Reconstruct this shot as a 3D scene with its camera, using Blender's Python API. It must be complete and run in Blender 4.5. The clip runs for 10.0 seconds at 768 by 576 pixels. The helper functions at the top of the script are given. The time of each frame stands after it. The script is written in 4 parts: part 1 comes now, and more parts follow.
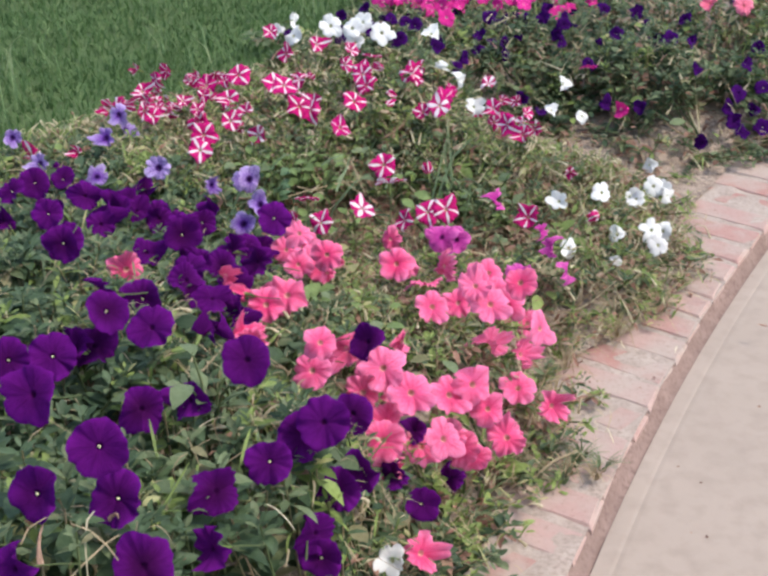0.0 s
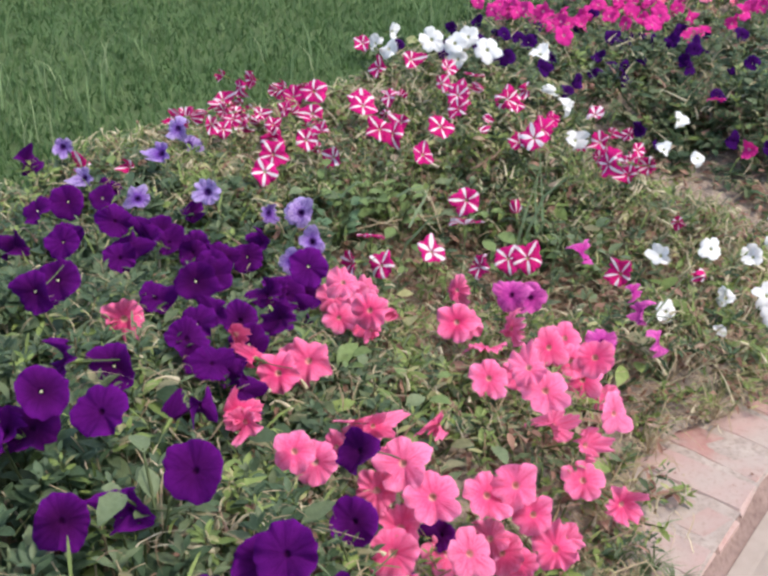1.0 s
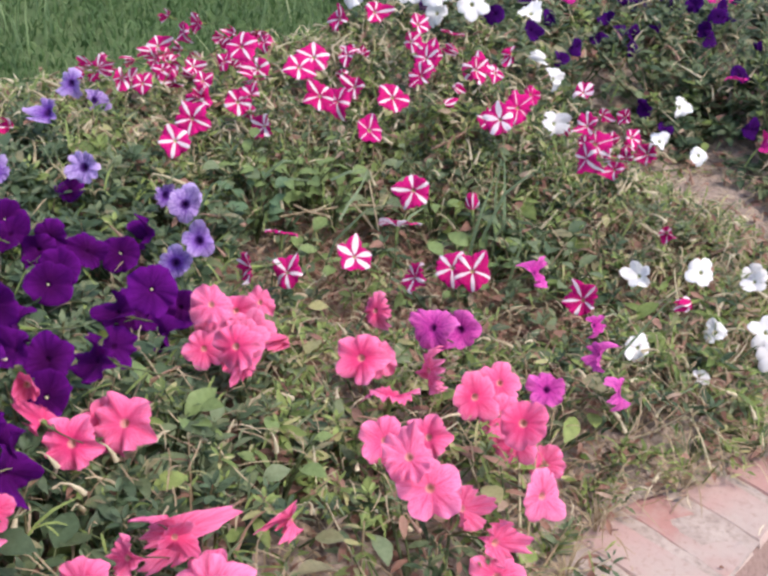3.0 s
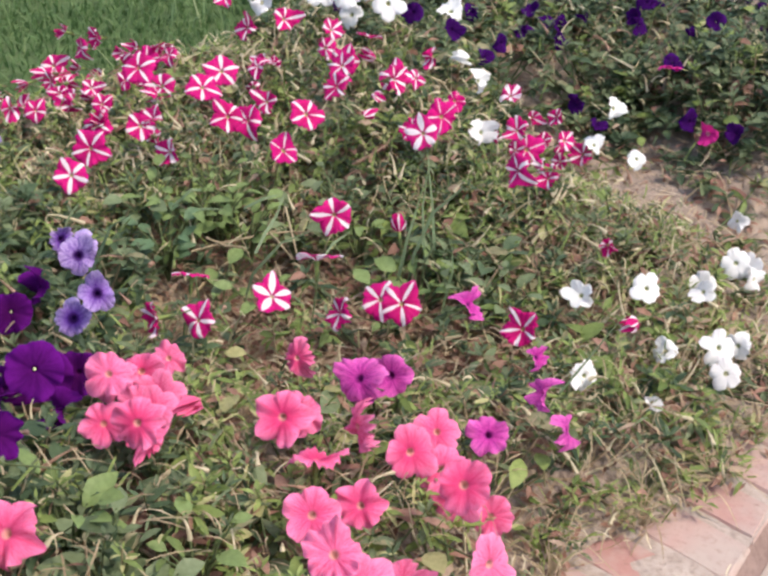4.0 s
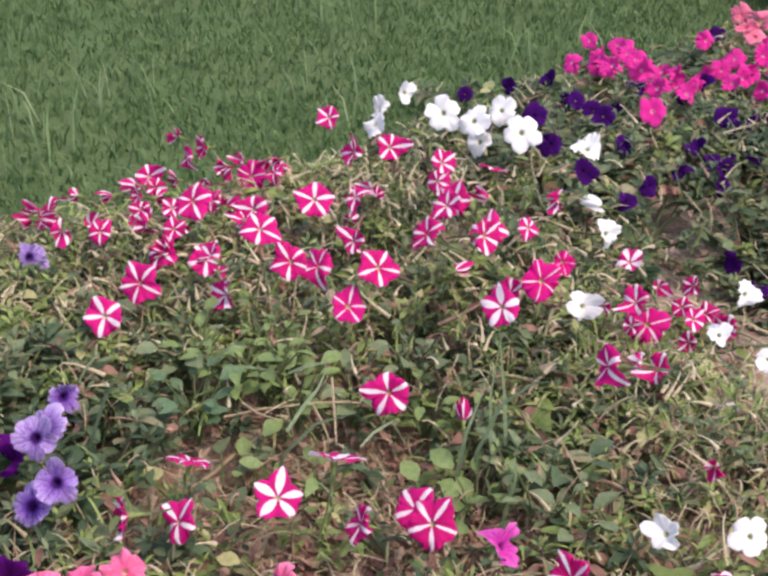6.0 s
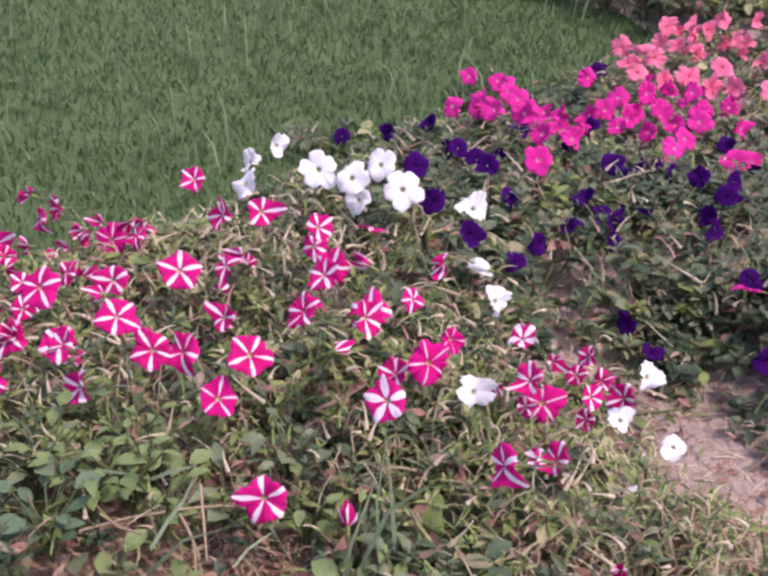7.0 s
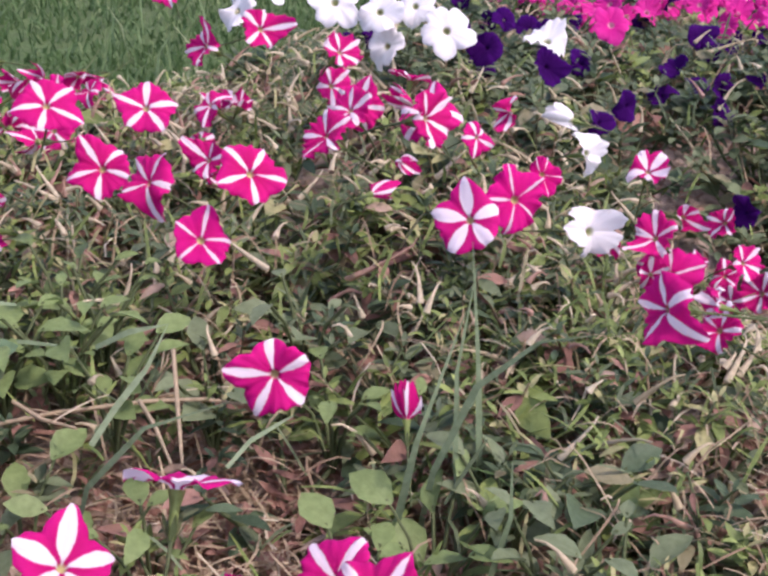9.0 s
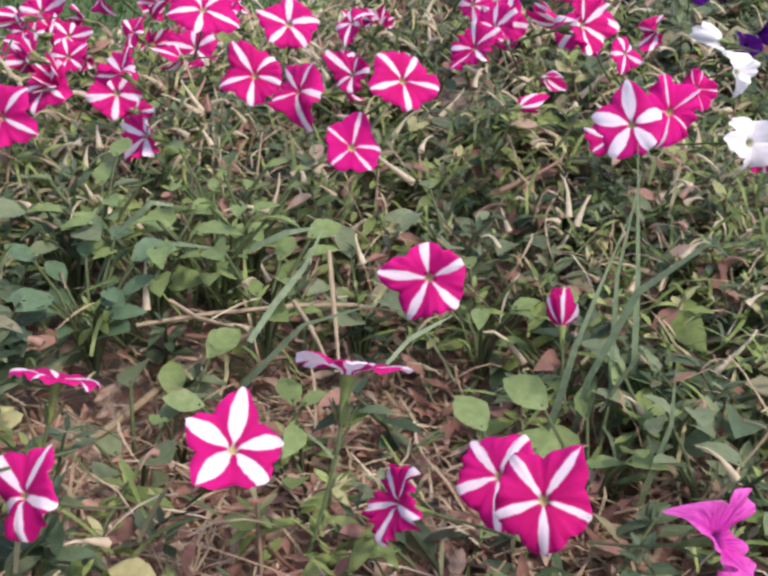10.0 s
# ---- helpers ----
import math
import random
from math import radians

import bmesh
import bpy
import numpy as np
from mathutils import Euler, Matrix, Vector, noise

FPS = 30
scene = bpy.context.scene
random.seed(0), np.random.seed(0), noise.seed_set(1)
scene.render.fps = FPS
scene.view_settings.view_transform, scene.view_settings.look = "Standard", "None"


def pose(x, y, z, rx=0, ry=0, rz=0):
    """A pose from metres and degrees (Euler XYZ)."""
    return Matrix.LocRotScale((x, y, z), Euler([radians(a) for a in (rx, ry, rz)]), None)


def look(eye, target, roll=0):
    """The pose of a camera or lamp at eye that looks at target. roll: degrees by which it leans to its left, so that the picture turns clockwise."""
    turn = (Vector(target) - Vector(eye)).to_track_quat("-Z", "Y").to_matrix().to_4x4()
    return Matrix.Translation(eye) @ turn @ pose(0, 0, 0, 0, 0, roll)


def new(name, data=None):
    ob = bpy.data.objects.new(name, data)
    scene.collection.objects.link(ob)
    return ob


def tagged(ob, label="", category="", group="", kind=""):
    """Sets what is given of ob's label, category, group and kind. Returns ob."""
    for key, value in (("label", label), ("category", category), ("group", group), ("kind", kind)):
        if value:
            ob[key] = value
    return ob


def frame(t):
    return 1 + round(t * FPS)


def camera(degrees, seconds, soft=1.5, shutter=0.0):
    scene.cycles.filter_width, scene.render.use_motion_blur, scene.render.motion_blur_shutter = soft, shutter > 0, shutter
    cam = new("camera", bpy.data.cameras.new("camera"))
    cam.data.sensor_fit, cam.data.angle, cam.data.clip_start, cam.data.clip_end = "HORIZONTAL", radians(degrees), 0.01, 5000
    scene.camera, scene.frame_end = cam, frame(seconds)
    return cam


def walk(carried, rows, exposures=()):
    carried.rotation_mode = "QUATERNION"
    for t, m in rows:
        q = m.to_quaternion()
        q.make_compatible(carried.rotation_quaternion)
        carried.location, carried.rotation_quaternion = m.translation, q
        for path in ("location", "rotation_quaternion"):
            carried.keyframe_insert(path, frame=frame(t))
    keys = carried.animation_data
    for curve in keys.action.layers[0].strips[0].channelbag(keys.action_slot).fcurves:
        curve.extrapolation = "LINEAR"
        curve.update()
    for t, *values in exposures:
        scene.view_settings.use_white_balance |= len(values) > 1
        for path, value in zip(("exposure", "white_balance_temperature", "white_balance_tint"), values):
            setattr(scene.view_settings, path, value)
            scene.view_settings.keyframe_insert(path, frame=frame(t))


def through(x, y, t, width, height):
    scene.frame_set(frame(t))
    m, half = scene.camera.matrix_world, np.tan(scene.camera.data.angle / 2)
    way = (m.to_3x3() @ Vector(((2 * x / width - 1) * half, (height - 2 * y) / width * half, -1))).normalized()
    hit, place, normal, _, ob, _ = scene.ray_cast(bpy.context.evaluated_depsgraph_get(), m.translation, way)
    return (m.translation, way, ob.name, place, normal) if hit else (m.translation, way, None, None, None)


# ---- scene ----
cam = camera(33.90, 10.0, soft=2.8)
PATH = [
    (0, look((-0.0013, -0.0027, 1.1562), (-0.0005, 0.8763, 0.6793), -1.38)),
    (0.3, look((0.0163, 0.0709, 1.1471), (-0.0382, 0.9436, 0.6620), -1.27)),
    (0.5, look((0.0377, 0.1348, 1.1346), (-0.0617, 1.0109, 0.6630), -3.02)),
    (0.8, look((0.0881, 0.2238, 1.1169), (-0.0165, 1.0976, 0.6419), -1.63)),
    (1, look((0.1108, 0.2625, 1.1064), (0.0015, 1.1357, 0.6315), -0.69)),
    (1.2, look((0.1488, 0.2957, 1.1041), (0.0032, 1.1656, 0.6329), -0.54)),
    (1.5, look((0.2011, 0.3053, 1.1055), (0.0268, 1.1926, 0.6785), 1.12)),
    (1.8, look((0.2202, 0.3353, 1.0800), (0.0464, 1.2226, 0.6528), 2.06)),
    (2, look((0.2251, 0.3651, 1.0652), (0.0483, 1.2386, 0.6114), 2.45)),
    (2.3, look((0.2323, 0.4293, 1.0438), (0.0669, 1.2904, 0.5628), 1.48)),
    (2.5, look((0.2331, 0.4806, 1.0406), (0.0656, 1.3366, 0.5516), 1.36)),
    (2.7, look((0.2320, 0.5529, 1.0263), (0.0691, 1.4029, 0.5254), 2.29)),
    (2.9, look((0.2259, 0.6060, 1.0254), (0.0776, 1.4529, 0.5147), 2.30)),
    (3, look((0.2272, 0.6519, 1.0247), (0.0919, 1.4948, 0.5038), 2.01)),
    (3.2, look((0.2227, 0.7036, 1.0208), (0.1195, 1.5358, 0.4759), 2.51)),
    (4.3, look((0.2404, 0.8561, 1.0035), (0.1506, 1.6991, 0.4731), -0.17)),
    (4.5, look((0.2651, 0.9052, 0.9955), (0.1727, 1.7427, 0.4570), 0.18)),
    (4.8, look((0.3221, 0.9786, 1.0009), (0.1955, 1.8148, 0.4674), -0.26)),
    (5, look((0.3652, 1.0120, 1.0070), (0.1805, 1.8404, 0.4781), -2.36)),
    (5.2, look((0.3963, 1.0359, 0.9979), (0.1560, 1.8613, 0.4870), -2.54)),
    (5.5, look((0.4113, 1.0802, 0.9853), (0.1570, 1.9006, 0.4732), -0.77)),
    (5.7, look((0.4023, 1.0936, 0.9913), (0.1220, 1.9131, 0.4915), -0.56)),
    (6.8, look((0.3376, 1.2686, 1.0055), (0.1284, 2.1213, 0.5269), 0.36)),
    (7, look((0.3423, 1.2845, 1.0081), (0.1545, 2.1417, 0.5286), 0.98)),
    (7.2, look((0.3512, 1.3116, 1.0000), (0.1621, 2.1654, 0.5150), 0.79)),
    (7.5, look((0.3563, 1.3875, 0.9825), (0.1379, 2.2395, 0.5068), 0.88)),
    (7.8, look((0.3306, 1.4888, 0.9265), (0.0999, 2.3197, 0.4203), 2.57)),
    (8, look((0.3023, 1.5410, 0.8557), (0.0852, 2.3778, 0.3530), 4.42)),
    (8.3, look((0.2601, 1.5799, 0.7606), (0.0378, 2.4267, 0.2775), 1.39)),
    (8.5, look((0.2248, 1.5923, 0.6826), (0.0214, 2.4446, 0.2007), 2.12)),
    (8.7, look((0.2173, 1.5895, 0.6443), (0.0228, 2.4577, 0.1878), 0.92)),
    (9, look((0.2074, 1.5832, 0.6089), (0.0375, 2.4653, 0.1695), 1.99)),
    (9.3, look((0.1984, 1.5676, 0.6005), (0.0110, 2.4422, 0.1534), 2.73)),
    (9.5, look((0.2004, 1.5694, 0.5997), (-0.0072, 2.4415, 0.1566), 3.03)),
    (9.8, look((0.1796, 1.5614, 0.5933), (-0.0601, 2.4238, 0.1473), 1.81)),
    (10, look((0.1754, 1.5657, 0.5760), (-0.0665, 2.4130, 0.1031), 0.77)),
]
walk(cam, PATH, exposures=[(0, 1.02, 6500, 8), (2.0, 1.10, 6500, 13), (3.2, 1.10, 6500, 16), (4.4, 1.14, 7000, 11), (5.6, 1.13, 6900, 14), (6.9, 1.12, 6450, 37),
                           (8.0, 1.10, 6400, 39), (9.0, 1.11, 6400, 32), (10, 1.13, 6450, 22)])

# ---------------------------------------------------------------- light
world = bpy.data.worlds.new("sky")
scene.world = world
world.use_nodes = True
sky = world.node_tree.nodes.new("ShaderNodeTexSky")
sky.sky_type, sky.sun_disc = "NISHITA", False
sky.sun_elevation, sky.sun_rotation = radians(58), radians(112)
sky.air_density, sky.dust_density = 1.0, 2.5
world.node_tree.links.new(sky.outputs[0], world.node_tree.nodes["Background"].inputs[0])
world.node_tree.nodes["Background"].inputs[1].default_value = 0.15
lamp = bpy.data.lights.new("sun", "SUN")
lamp.energy, lamp.angle, lamp.color = 1.36, radians(5.0), (1.0, 0.93, 0.84)
sun = new("sun", lamp)
sun.matrix_world = look((3.4, -1.4, 5.9), (0, 0, 0))


# ---------------------------------------------------------------- materials
class Nodes:
    """A short way to wire a node material."""

    def __init__(self, name):
        self.material = bpy.data.materials.new(name)
        self.material.use_nodes = True
        self.tree = self.material.node_tree
        self.bsdf = self.tree.nodes["Principled BSDF"]
        self.out = self.tree.nodes["Material Output"]

    def add(self, kind, **values):
        n = self.tree.nodes.new("ShaderNode" + kind)
        for k, v in values.items():
            if k == "operation":
                n.operation = v
            elif k == "blend":
                n.data_type, n.blend_type = "RGBA", v
        return n

    def link(self, a, b):
        self.tree.links.new(a, b)

    def math(self, op, a, b=None, c=None, clamp=False):
        n = self.tree.nodes.new("ShaderNodeMath")
        n.operation, n.use_clamp = op, clamp
        for i, v in enumerate((a, b, c)):
            if v is None:
                continue
            if isinstance(v, (int, float)):
                n.inputs[i].default_value = v
            else:
                self.link(v, n.inputs[i])
        return n.outputs[0]

    def mix(self, f, a, b, blend="MIX"):
        n = self.tree.nodes.new("ShaderNodeMix")
        n.data_type, n.blend_type = "RGBA", blend
        for i, v in ((0, f), (6, a), (7, b)):
            if isinstance(v, tuple):
                n.inputs[i].default_value = (*v, 1)
            elif isinstance(v, (int, float)):
                n.inputs[i].default_value = v
            else:
                self.link(v, n.inputs[i])
        return n.outputs[2]

    def noise(self, scale, detail=3.0, vector=None, rough=0.55):
        n = self.tree.nodes.new("ShaderNodeTexNoise")
        n.inputs["Scale"].default_value, n.inputs["Detail"].default_value = scale, detail
        n.inputs["Roughness"].default_value = rough
        if vector is None:
            vector = self.coords()
        self.link(vector, n.inputs["Vector"])
        return n.outputs["Fac"]

    def coords(self):
        return self.tree.nodes.new("ShaderNodeTexCoord").outputs["Object"]

    def place(self):
        return self.tree.nodes.new("ShaderNodeNewGeometry").outputs["Position"]

    def ramp(self, f, low, high):
        n = self.tree.nodes.new("ShaderNodeMapRange")
        n.inputs["From Min"].default_value, n.inputs["From Max"].default_value = low, high
        self.link(f, n.inputs["Value"])
        return n.outputs[0]

    def bump(self, height, strength, distance=0.01):
        n = self.tree.nodes.new("ShaderNodeBump")
        n.inputs["Strength"].default_value, n.inputs["Distance"].default_value = strength, distance
        self.link(height, n.inputs["Height"])
        self.link(n.outputs[0], self.bsdf.inputs["Normal"])

    def finish(self, color, rough=0.6, spec=0.3, through=0.0):
        if isinstance(color, tuple):
            self.bsdf.inputs["Base Color"].default_value = (*color, 1)
        else:
            self.link(color, self.bsdf.inputs["Base Color"])
        self.bsdf.inputs["Roughness"].default_value = rough
        self.bsdf.inputs["Specular IOR Level"].default_value = spec
        if through:
            t = self.tree.nodes.new("ShaderNodeBsdfTranslucent")
            if isinstance(color, tuple):
                t.inputs[0].default_value = (*color, 1)
            else:
                self.link(color, t.inputs[0])
            m = self.tree.nodes.new("ShaderNodeMixShader")
            m.inputs[0].default_value = through
            self.link(self.bsdf.outputs[0], m.inputs[1])
            self.link(t.outputs[0], m.inputs[2])
            self.link(m.outputs[0], self.out.inputs[0])
        return self.material


def leaf_material(name, dark, light, aged, rough=0.5):
    """Leaves that differ one by one, a few of them yellowing."""
    n = Nodes(name)
    island = n.tree.nodes.new("ShaderNodeNewGeometry").outputs["Random Per Island"]
    vary = n.noise(9.0, 2, n.place())
    c = n.mix(n.ramp(island, 0.0, 0.8), dark, light)
    c = n.mix(n.ramp(vary, 0.35, 0.7), c, n.mix(0.5, c, light))
    c = n.mix(n.math("GREATER_THAN", island, 0.86), c, aged)
    c = n.mix(n.math("MULTIPLY", n.ramp(n.noise(190, 3, n.place()), 0.35, 0.7), 0.55), c, n.mix(1.0, c, (0.55, 0.58, 0.5), "MULTIPLY"))
    n.bump(n.noise(240, 3, n.place()), 0.5, 0.002)
    return n.finish(c, rough, 0.3, 0.38)


def ground_material(name, tones, scale, rough=0.95, relief=0.6, depth=0.01):
    n = Nodes(name)
    p = n.place()
    c = n.mix(n.ramp(n.noise(scale, 5, p), 0.35, 0.65), tones[0], tones[1])
    c = n.mix(n.ramp(n.noise(scale * 6, 4, p), 0.45, 0.7), c, tones[2])
    c = n.mix(n.ramp(n.noise(scale * 0.23, 3, p), 0.4, 0.7), c, n.mix(0.5, c, tones[3]))
    n.bump(n.noise(scale * 8, 5, p), relief, depth)
    return n.finish(c, rough, 0.2)


def petal_material(name, base, edge, throat, size, star=None, vein=None, vein_size=0.0, throat_at=0.16, rough=0.7, band=0.108, spec=0.15, relief=0.4):
    """Petals: colour from throat to rim, radial veins, and for some a pale band down each lobe."""
    n = Nodes(name)
    sep = n.tree.nodes.new("ShaderNodeSeparateXYZ")
    n.link(n.coords(), sep.inputs[0])
    x, y = sep.outputs[0], sep.outputs[1]
    r = n.math("SQRT", n.math("ADD", n.math("MULTIPLY", x, x), n.math("MULTIPLY", y, y)))
    ang = n.math("ARCTAN2", y, x)
    rim = n.math("DIVIDE", r, size)
    info = n.tree.nodes.new("ShaderNodeObjectInfo").outputs["Random"]
    shift = n.tree.nodes.new("ShaderNodeVectorMath")
    shift.operation = "ADD"
    n.link(n.coords(), shift.inputs[0])
    n.link(n.math("MULTIPLY", info, 9.0), shift.inputs[1])
    own = shift.outputs[0]
    c = n.mix(n.ramp(rim, 0.3, 1.0), base, edge)
    c = n.mix(n.math("MULTIPLY", n.ramp(n.noise(70, 3, own), 0.4, 0.7), 0.35), c, n.mix(0.6, c, (base[0] * 0.45, base[1] * 0.45, base[2] * 0.45)))
    c = n.mix(n.math("MULTIPLY", info, 0.75), c, n.mix(0.8, c, edge))
    c = n.mix(n.math("MULTIPLY", n.ramp(n.math("FRACT", n.math("MULTIPLY", info, 7.3)), 0.45, 1.0), 0.35), c, n.mix(1.0, c, (0.62, 0.55, 0.55), "MULTIPLY"))
    streak = n.tree.nodes.new("ShaderNodeCombineXYZ")
    for i, v in enumerate((n.math("MULTIPLY", ang, 3.2), n.math("MULTIPLY", rim, 0.7), n.math("MULTIPLY", info, 30.0))):
        n.link(v, streak.inputs[i])
    lines = n.noise(6.5, 4, streak.outputs[0], 0.65)
    if vein:
        c = n.mix(n.math("MULTIPLY", n.ramp(lines, 0.46, 0.64), n.math("MULTIPLY", n.ramp(rim, 1.15, 0.45), vein_size)), c, vein)
        spine = n.math("MULTIPLY", n.ramp(n.math("COSINE", n.math("MULTIPLY", ang, 5.0)), 0.93, 0.995), n.math("MULTIPLY", n.ramp(rim, 1.0, 0.35), vein_size * 0.75))
        c = n.mix(spine, c, vein)
    if star:
        turn = n.math("ADD", n.math("DIVIDE", ang, 2 * math.pi / 5), 0.5)
        u = n.math("MULTIPLY", n.math("ABSOLUTE", n.math("SUBTRACT", n.math("FRACT", turn), 0.5)), 2 * math.pi / 5)
        away = n.math("DIVIDE", n.math("MULTIPLY", r, n.math("SINE", u)), size)
        wide = n.math("MULTIPLY", n.math("SINE", n.math("MULTIPLY", n.math("POWER", rim, 1.1), 2.65)), band)
        wide = n.math("ADD", wide, n.math("MULTIPLY", n.math("SUBTRACT", n.noise(38, 2, own), 0.5), 0.10))
        wide = n.math("ADD", wide, n.math("MULTIPLY", n.math("SUBTRACT", n.noise(190, 2, own), 0.5), 0.05))
        wide = n.math("ADD", wide, n.math("MULTIPLY", n.math("SUBTRACT", info, 0.5), 0.03))
        c = n.mix(n.ramp(n.math("SUBTRACT", wide, away), -0.01, 0.02), c, star)
    c = n.mix(n.ramp(rim, throat_at, throat_at * 0.55), c, throat)
    n.bump(n.math("ADD", n.math("MULTIPLY", n.noise(110, 4, own), 0.7), lines), relief, 0.003)
    return n.finish(c, rough, spec, 0.28)


LEAF_LUSH = leaf_material("leaf_lush", (0.036, 0.066, 0.034), (0.112, 0.170, 0.090), (0.16, 0.20, 0.105))
LEAF_GREY = leaf_material("leaf_grey", (0.056, 0.085, 0.040), (0.210, 0.268, 0.142), (0.30, 0.28, 0.16))
LEAF_LIGHT = leaf_material("leaf_light", (0.090, 0.142, 0.038), (0.31, 0.40, 0.125), (0.47, 0.46, 0.22))
LEAF_WEED = leaf_material("leaf_weed", (0.075, 0.122, 0.040), (0.225, 0.315, 0.115), (0.30, 0.35, 0.14))
LEAF_BLUE = leaf_material("leaf_blue_green", (0.068, 0.130, 0.064), (0.125, 0.210, 0.108), (0.13, 0.20, 0.10))
STRAW = leaf_material("straw", (0.26, 0.17, 0.105), (0.54, 0.44, 0.29), (0.68, 0.60, 0.43), 0.8)
CREAM = leaf_material("withered_petal", (0.46, 0.38, 0.23), (0.72, 0.64, 0.46), (0.46, 0.29, 0.22), 0.8)
STEM = leaf_material("stem", (0.07, 0.11, 0.04), (0.16, 0.20, 0.09), (0.24, 0.21, 0.11), 0.6)
BLADE = leaf_material("grass_blade", (0.056, 0.118, 0.038), (0.115, 0.202, 0.070), (0.170, 0.245, 0.102), 0.55)
TALL_BLADE = leaf_material("tall_grass_blade", (0.13, 0.21, 0.085), (0.24, 0.34, 0.155), (0.32, 0.38, 0.20), 0.55)
BROWN = leaf_material("dead_leaf", (0.22, 0.11, 0.085), (0.43, 0.25, 0.19), (0.50, 0.37, 0.28), 0.9)
SOIL = ground_material("soil", ((0.29, 0.225, 0.18), (0.40, 0.325, 0.265), (0.17, 0.125, 0.10), (0.33, 0.26, 0.21)), 14.0, relief=0.9)
TURF = ground_material("turf", ((0.062, 0.108, 0.038), (0.085, 0.140, 0.050), (0.055, 0.078, 0.032), (0.10, 0.13, 0.055)), 9.0)
MORTAR = ground_material("mortar", ((0.33, 0.27, 0.23), (0.42, 0.35, 0.30), (0.26, 0.205, 0.175), (0.38, 0.32, 0.275)), 22.0, relief=0.5, depth=0.004)
FACE = ground_material("edging_face", ((0.20, 0.135, 0.115), (0.26, 0.18, 0.155), (0.15, 0.10, 0.085), (0.22, 0.155, 0.13)), 18.0, relief=0.4, depth=0.004)
CONCRETE = ground_material("concrete", ((0.335, 0.276, 0.230), (0.36, 0.296, 0.248), (0.305, 0.250, 0.209), (0.325, 0.268, 0.224)), 5.0, relief=0.15, depth=0.003)


def brick_material():
    n = Nodes("worn_brick")
    info = n.tree.nodes.new("ShaderNodeObjectInfo").outputs["Random"]
    p = n.place()
    c = n.mix(info, (0.35, 0.185, 0.16), (0.40, 0.275, 0.245))
    c = n.mix(n.ramp(n.noise(26, 5, p), 0.46, 0.72), c, (0.385, 0.285, 0.25))
    c = n.mix(n.ramp(n.noise(7, 4, p), 0.42, 0.64), c, (0.385, 0.310, 0.268))
    c = n.mix(n.math("MULTIPLY", n.ramp(n.noise(150, 3, p), 0.55, 0.75), 0.5), c, (0.22, 0.13, 0.11))
    n.bump(n.noise(60, 5, p), 0.5, 0.004)
    return n.finish(c, 0.9, 0.2)


BRICK = brick_material()
# the brighter edge colour paints in sunlit violet, the base shaded plum
PURPLE = petal_material("purple_petal", (0.043, 0.003, 0.050), (0.118, 0.007, 0.180), (0.034, 0.002, 0.042), 0.026, vein=(0.028, 0.001, 0.042), vein_size=0.6, throat_at=0.12, rough=0.95, spec=0.05, relief=0.25)
VIOLET = petal_material("violet_petal", (0.030, 0.003, 0.065), (0.055, 0.006, 0.12), (0.022, 0.002, 0.05), 0.022, vein=(0.018, 0.002, 0.045), vein_size=0.5, throat_at=0.12, rough=0.95, spec=0.05, relief=0.25)
# pale rim, deep base and strong veins also paint light and shadow on ruffles
PINK = petal_material("pink_petal", (0.79, 0.065, 0.225), (0.91, 0.285, 0.495), (0.80, 0.42, 0.36), 0.031, vein=(0.66, 0.035, 0.14), vein_size=0.85)
CRIMSON_BROAD = petal_material("crimson_petal_broad_star", (0.46, 0.006, 0.125), (0.57, 0.009, 0.19), (0.55, 0.5, 0.22), 0.029, star=(0.78, 0.69, 0.74), throat_at=0.11, band=0.185)
CRIMSON_THIN = petal_material("crimson_petal_thin_star", (0.54, 0.005, 0.15), (0.62, 0.008, 0.22), (0.55, 0.5, 0.22), 0.029, star=(0.70, 0.55, 0.62), throat_at=0.13, band=0.050)
CRIMSON = petal_material("crimson_petal", (0.50, 0.006, 0.125), (0.61, 0.010, 0.20), (0.55, 0.5, 0.22), 0.029, star=(0.78, 0.68, 0.73), throat_at=0.11, band=0.092)
WHITE = petal_material("white_petal", (0.79, 0.79, 0.77), (0.82, 0.82, 0.81), (0.45, 0.47, 0.25), 0.026, vein=(0.74, 0.74, 0.72), vein_size=0.5, relief=0.15)
MAGENTA = petal_material("magenta_petal", (0.63, 0.045, 0.36), (0.80, 0.19, 0.56), (0.22, 0.015, 0.17), 0.030, vein=(0.24, 0.008, 0.19), vein_size=0.9, throat_at=0.20)
LAVENDER = petal_material("lavender_petal", (0.20, 0.06, 0.42), (0.56, 0.44, 0.74), (0.045, 0.008, 0.11), 0.024, vein=(0.085, 0.012, 0.24), vein_size=1.0, throat_at=0.34)
HOT_PINK = petal_material("hot_pink_petal", (0.62, 0.018, 0.235), (0.76, 0.055, 0.34), (0.75, 0.35, 0.45), 0.030, vein=(0.55, 0.006, 0.22), vein_size=0.6)
SALMON = petal_material("salmon_petal", (0.80, 0.13, 0.25), (0.86, 0.28, 0.40), (0.70, 0.20, 0.18), 0.030, vein=(0.6, 0.05, 0.1), vein_size=0.6)
POLLEN = Nodes("pollen").finish((0.72, 0.66, 0.42), 0.8, 0.2)

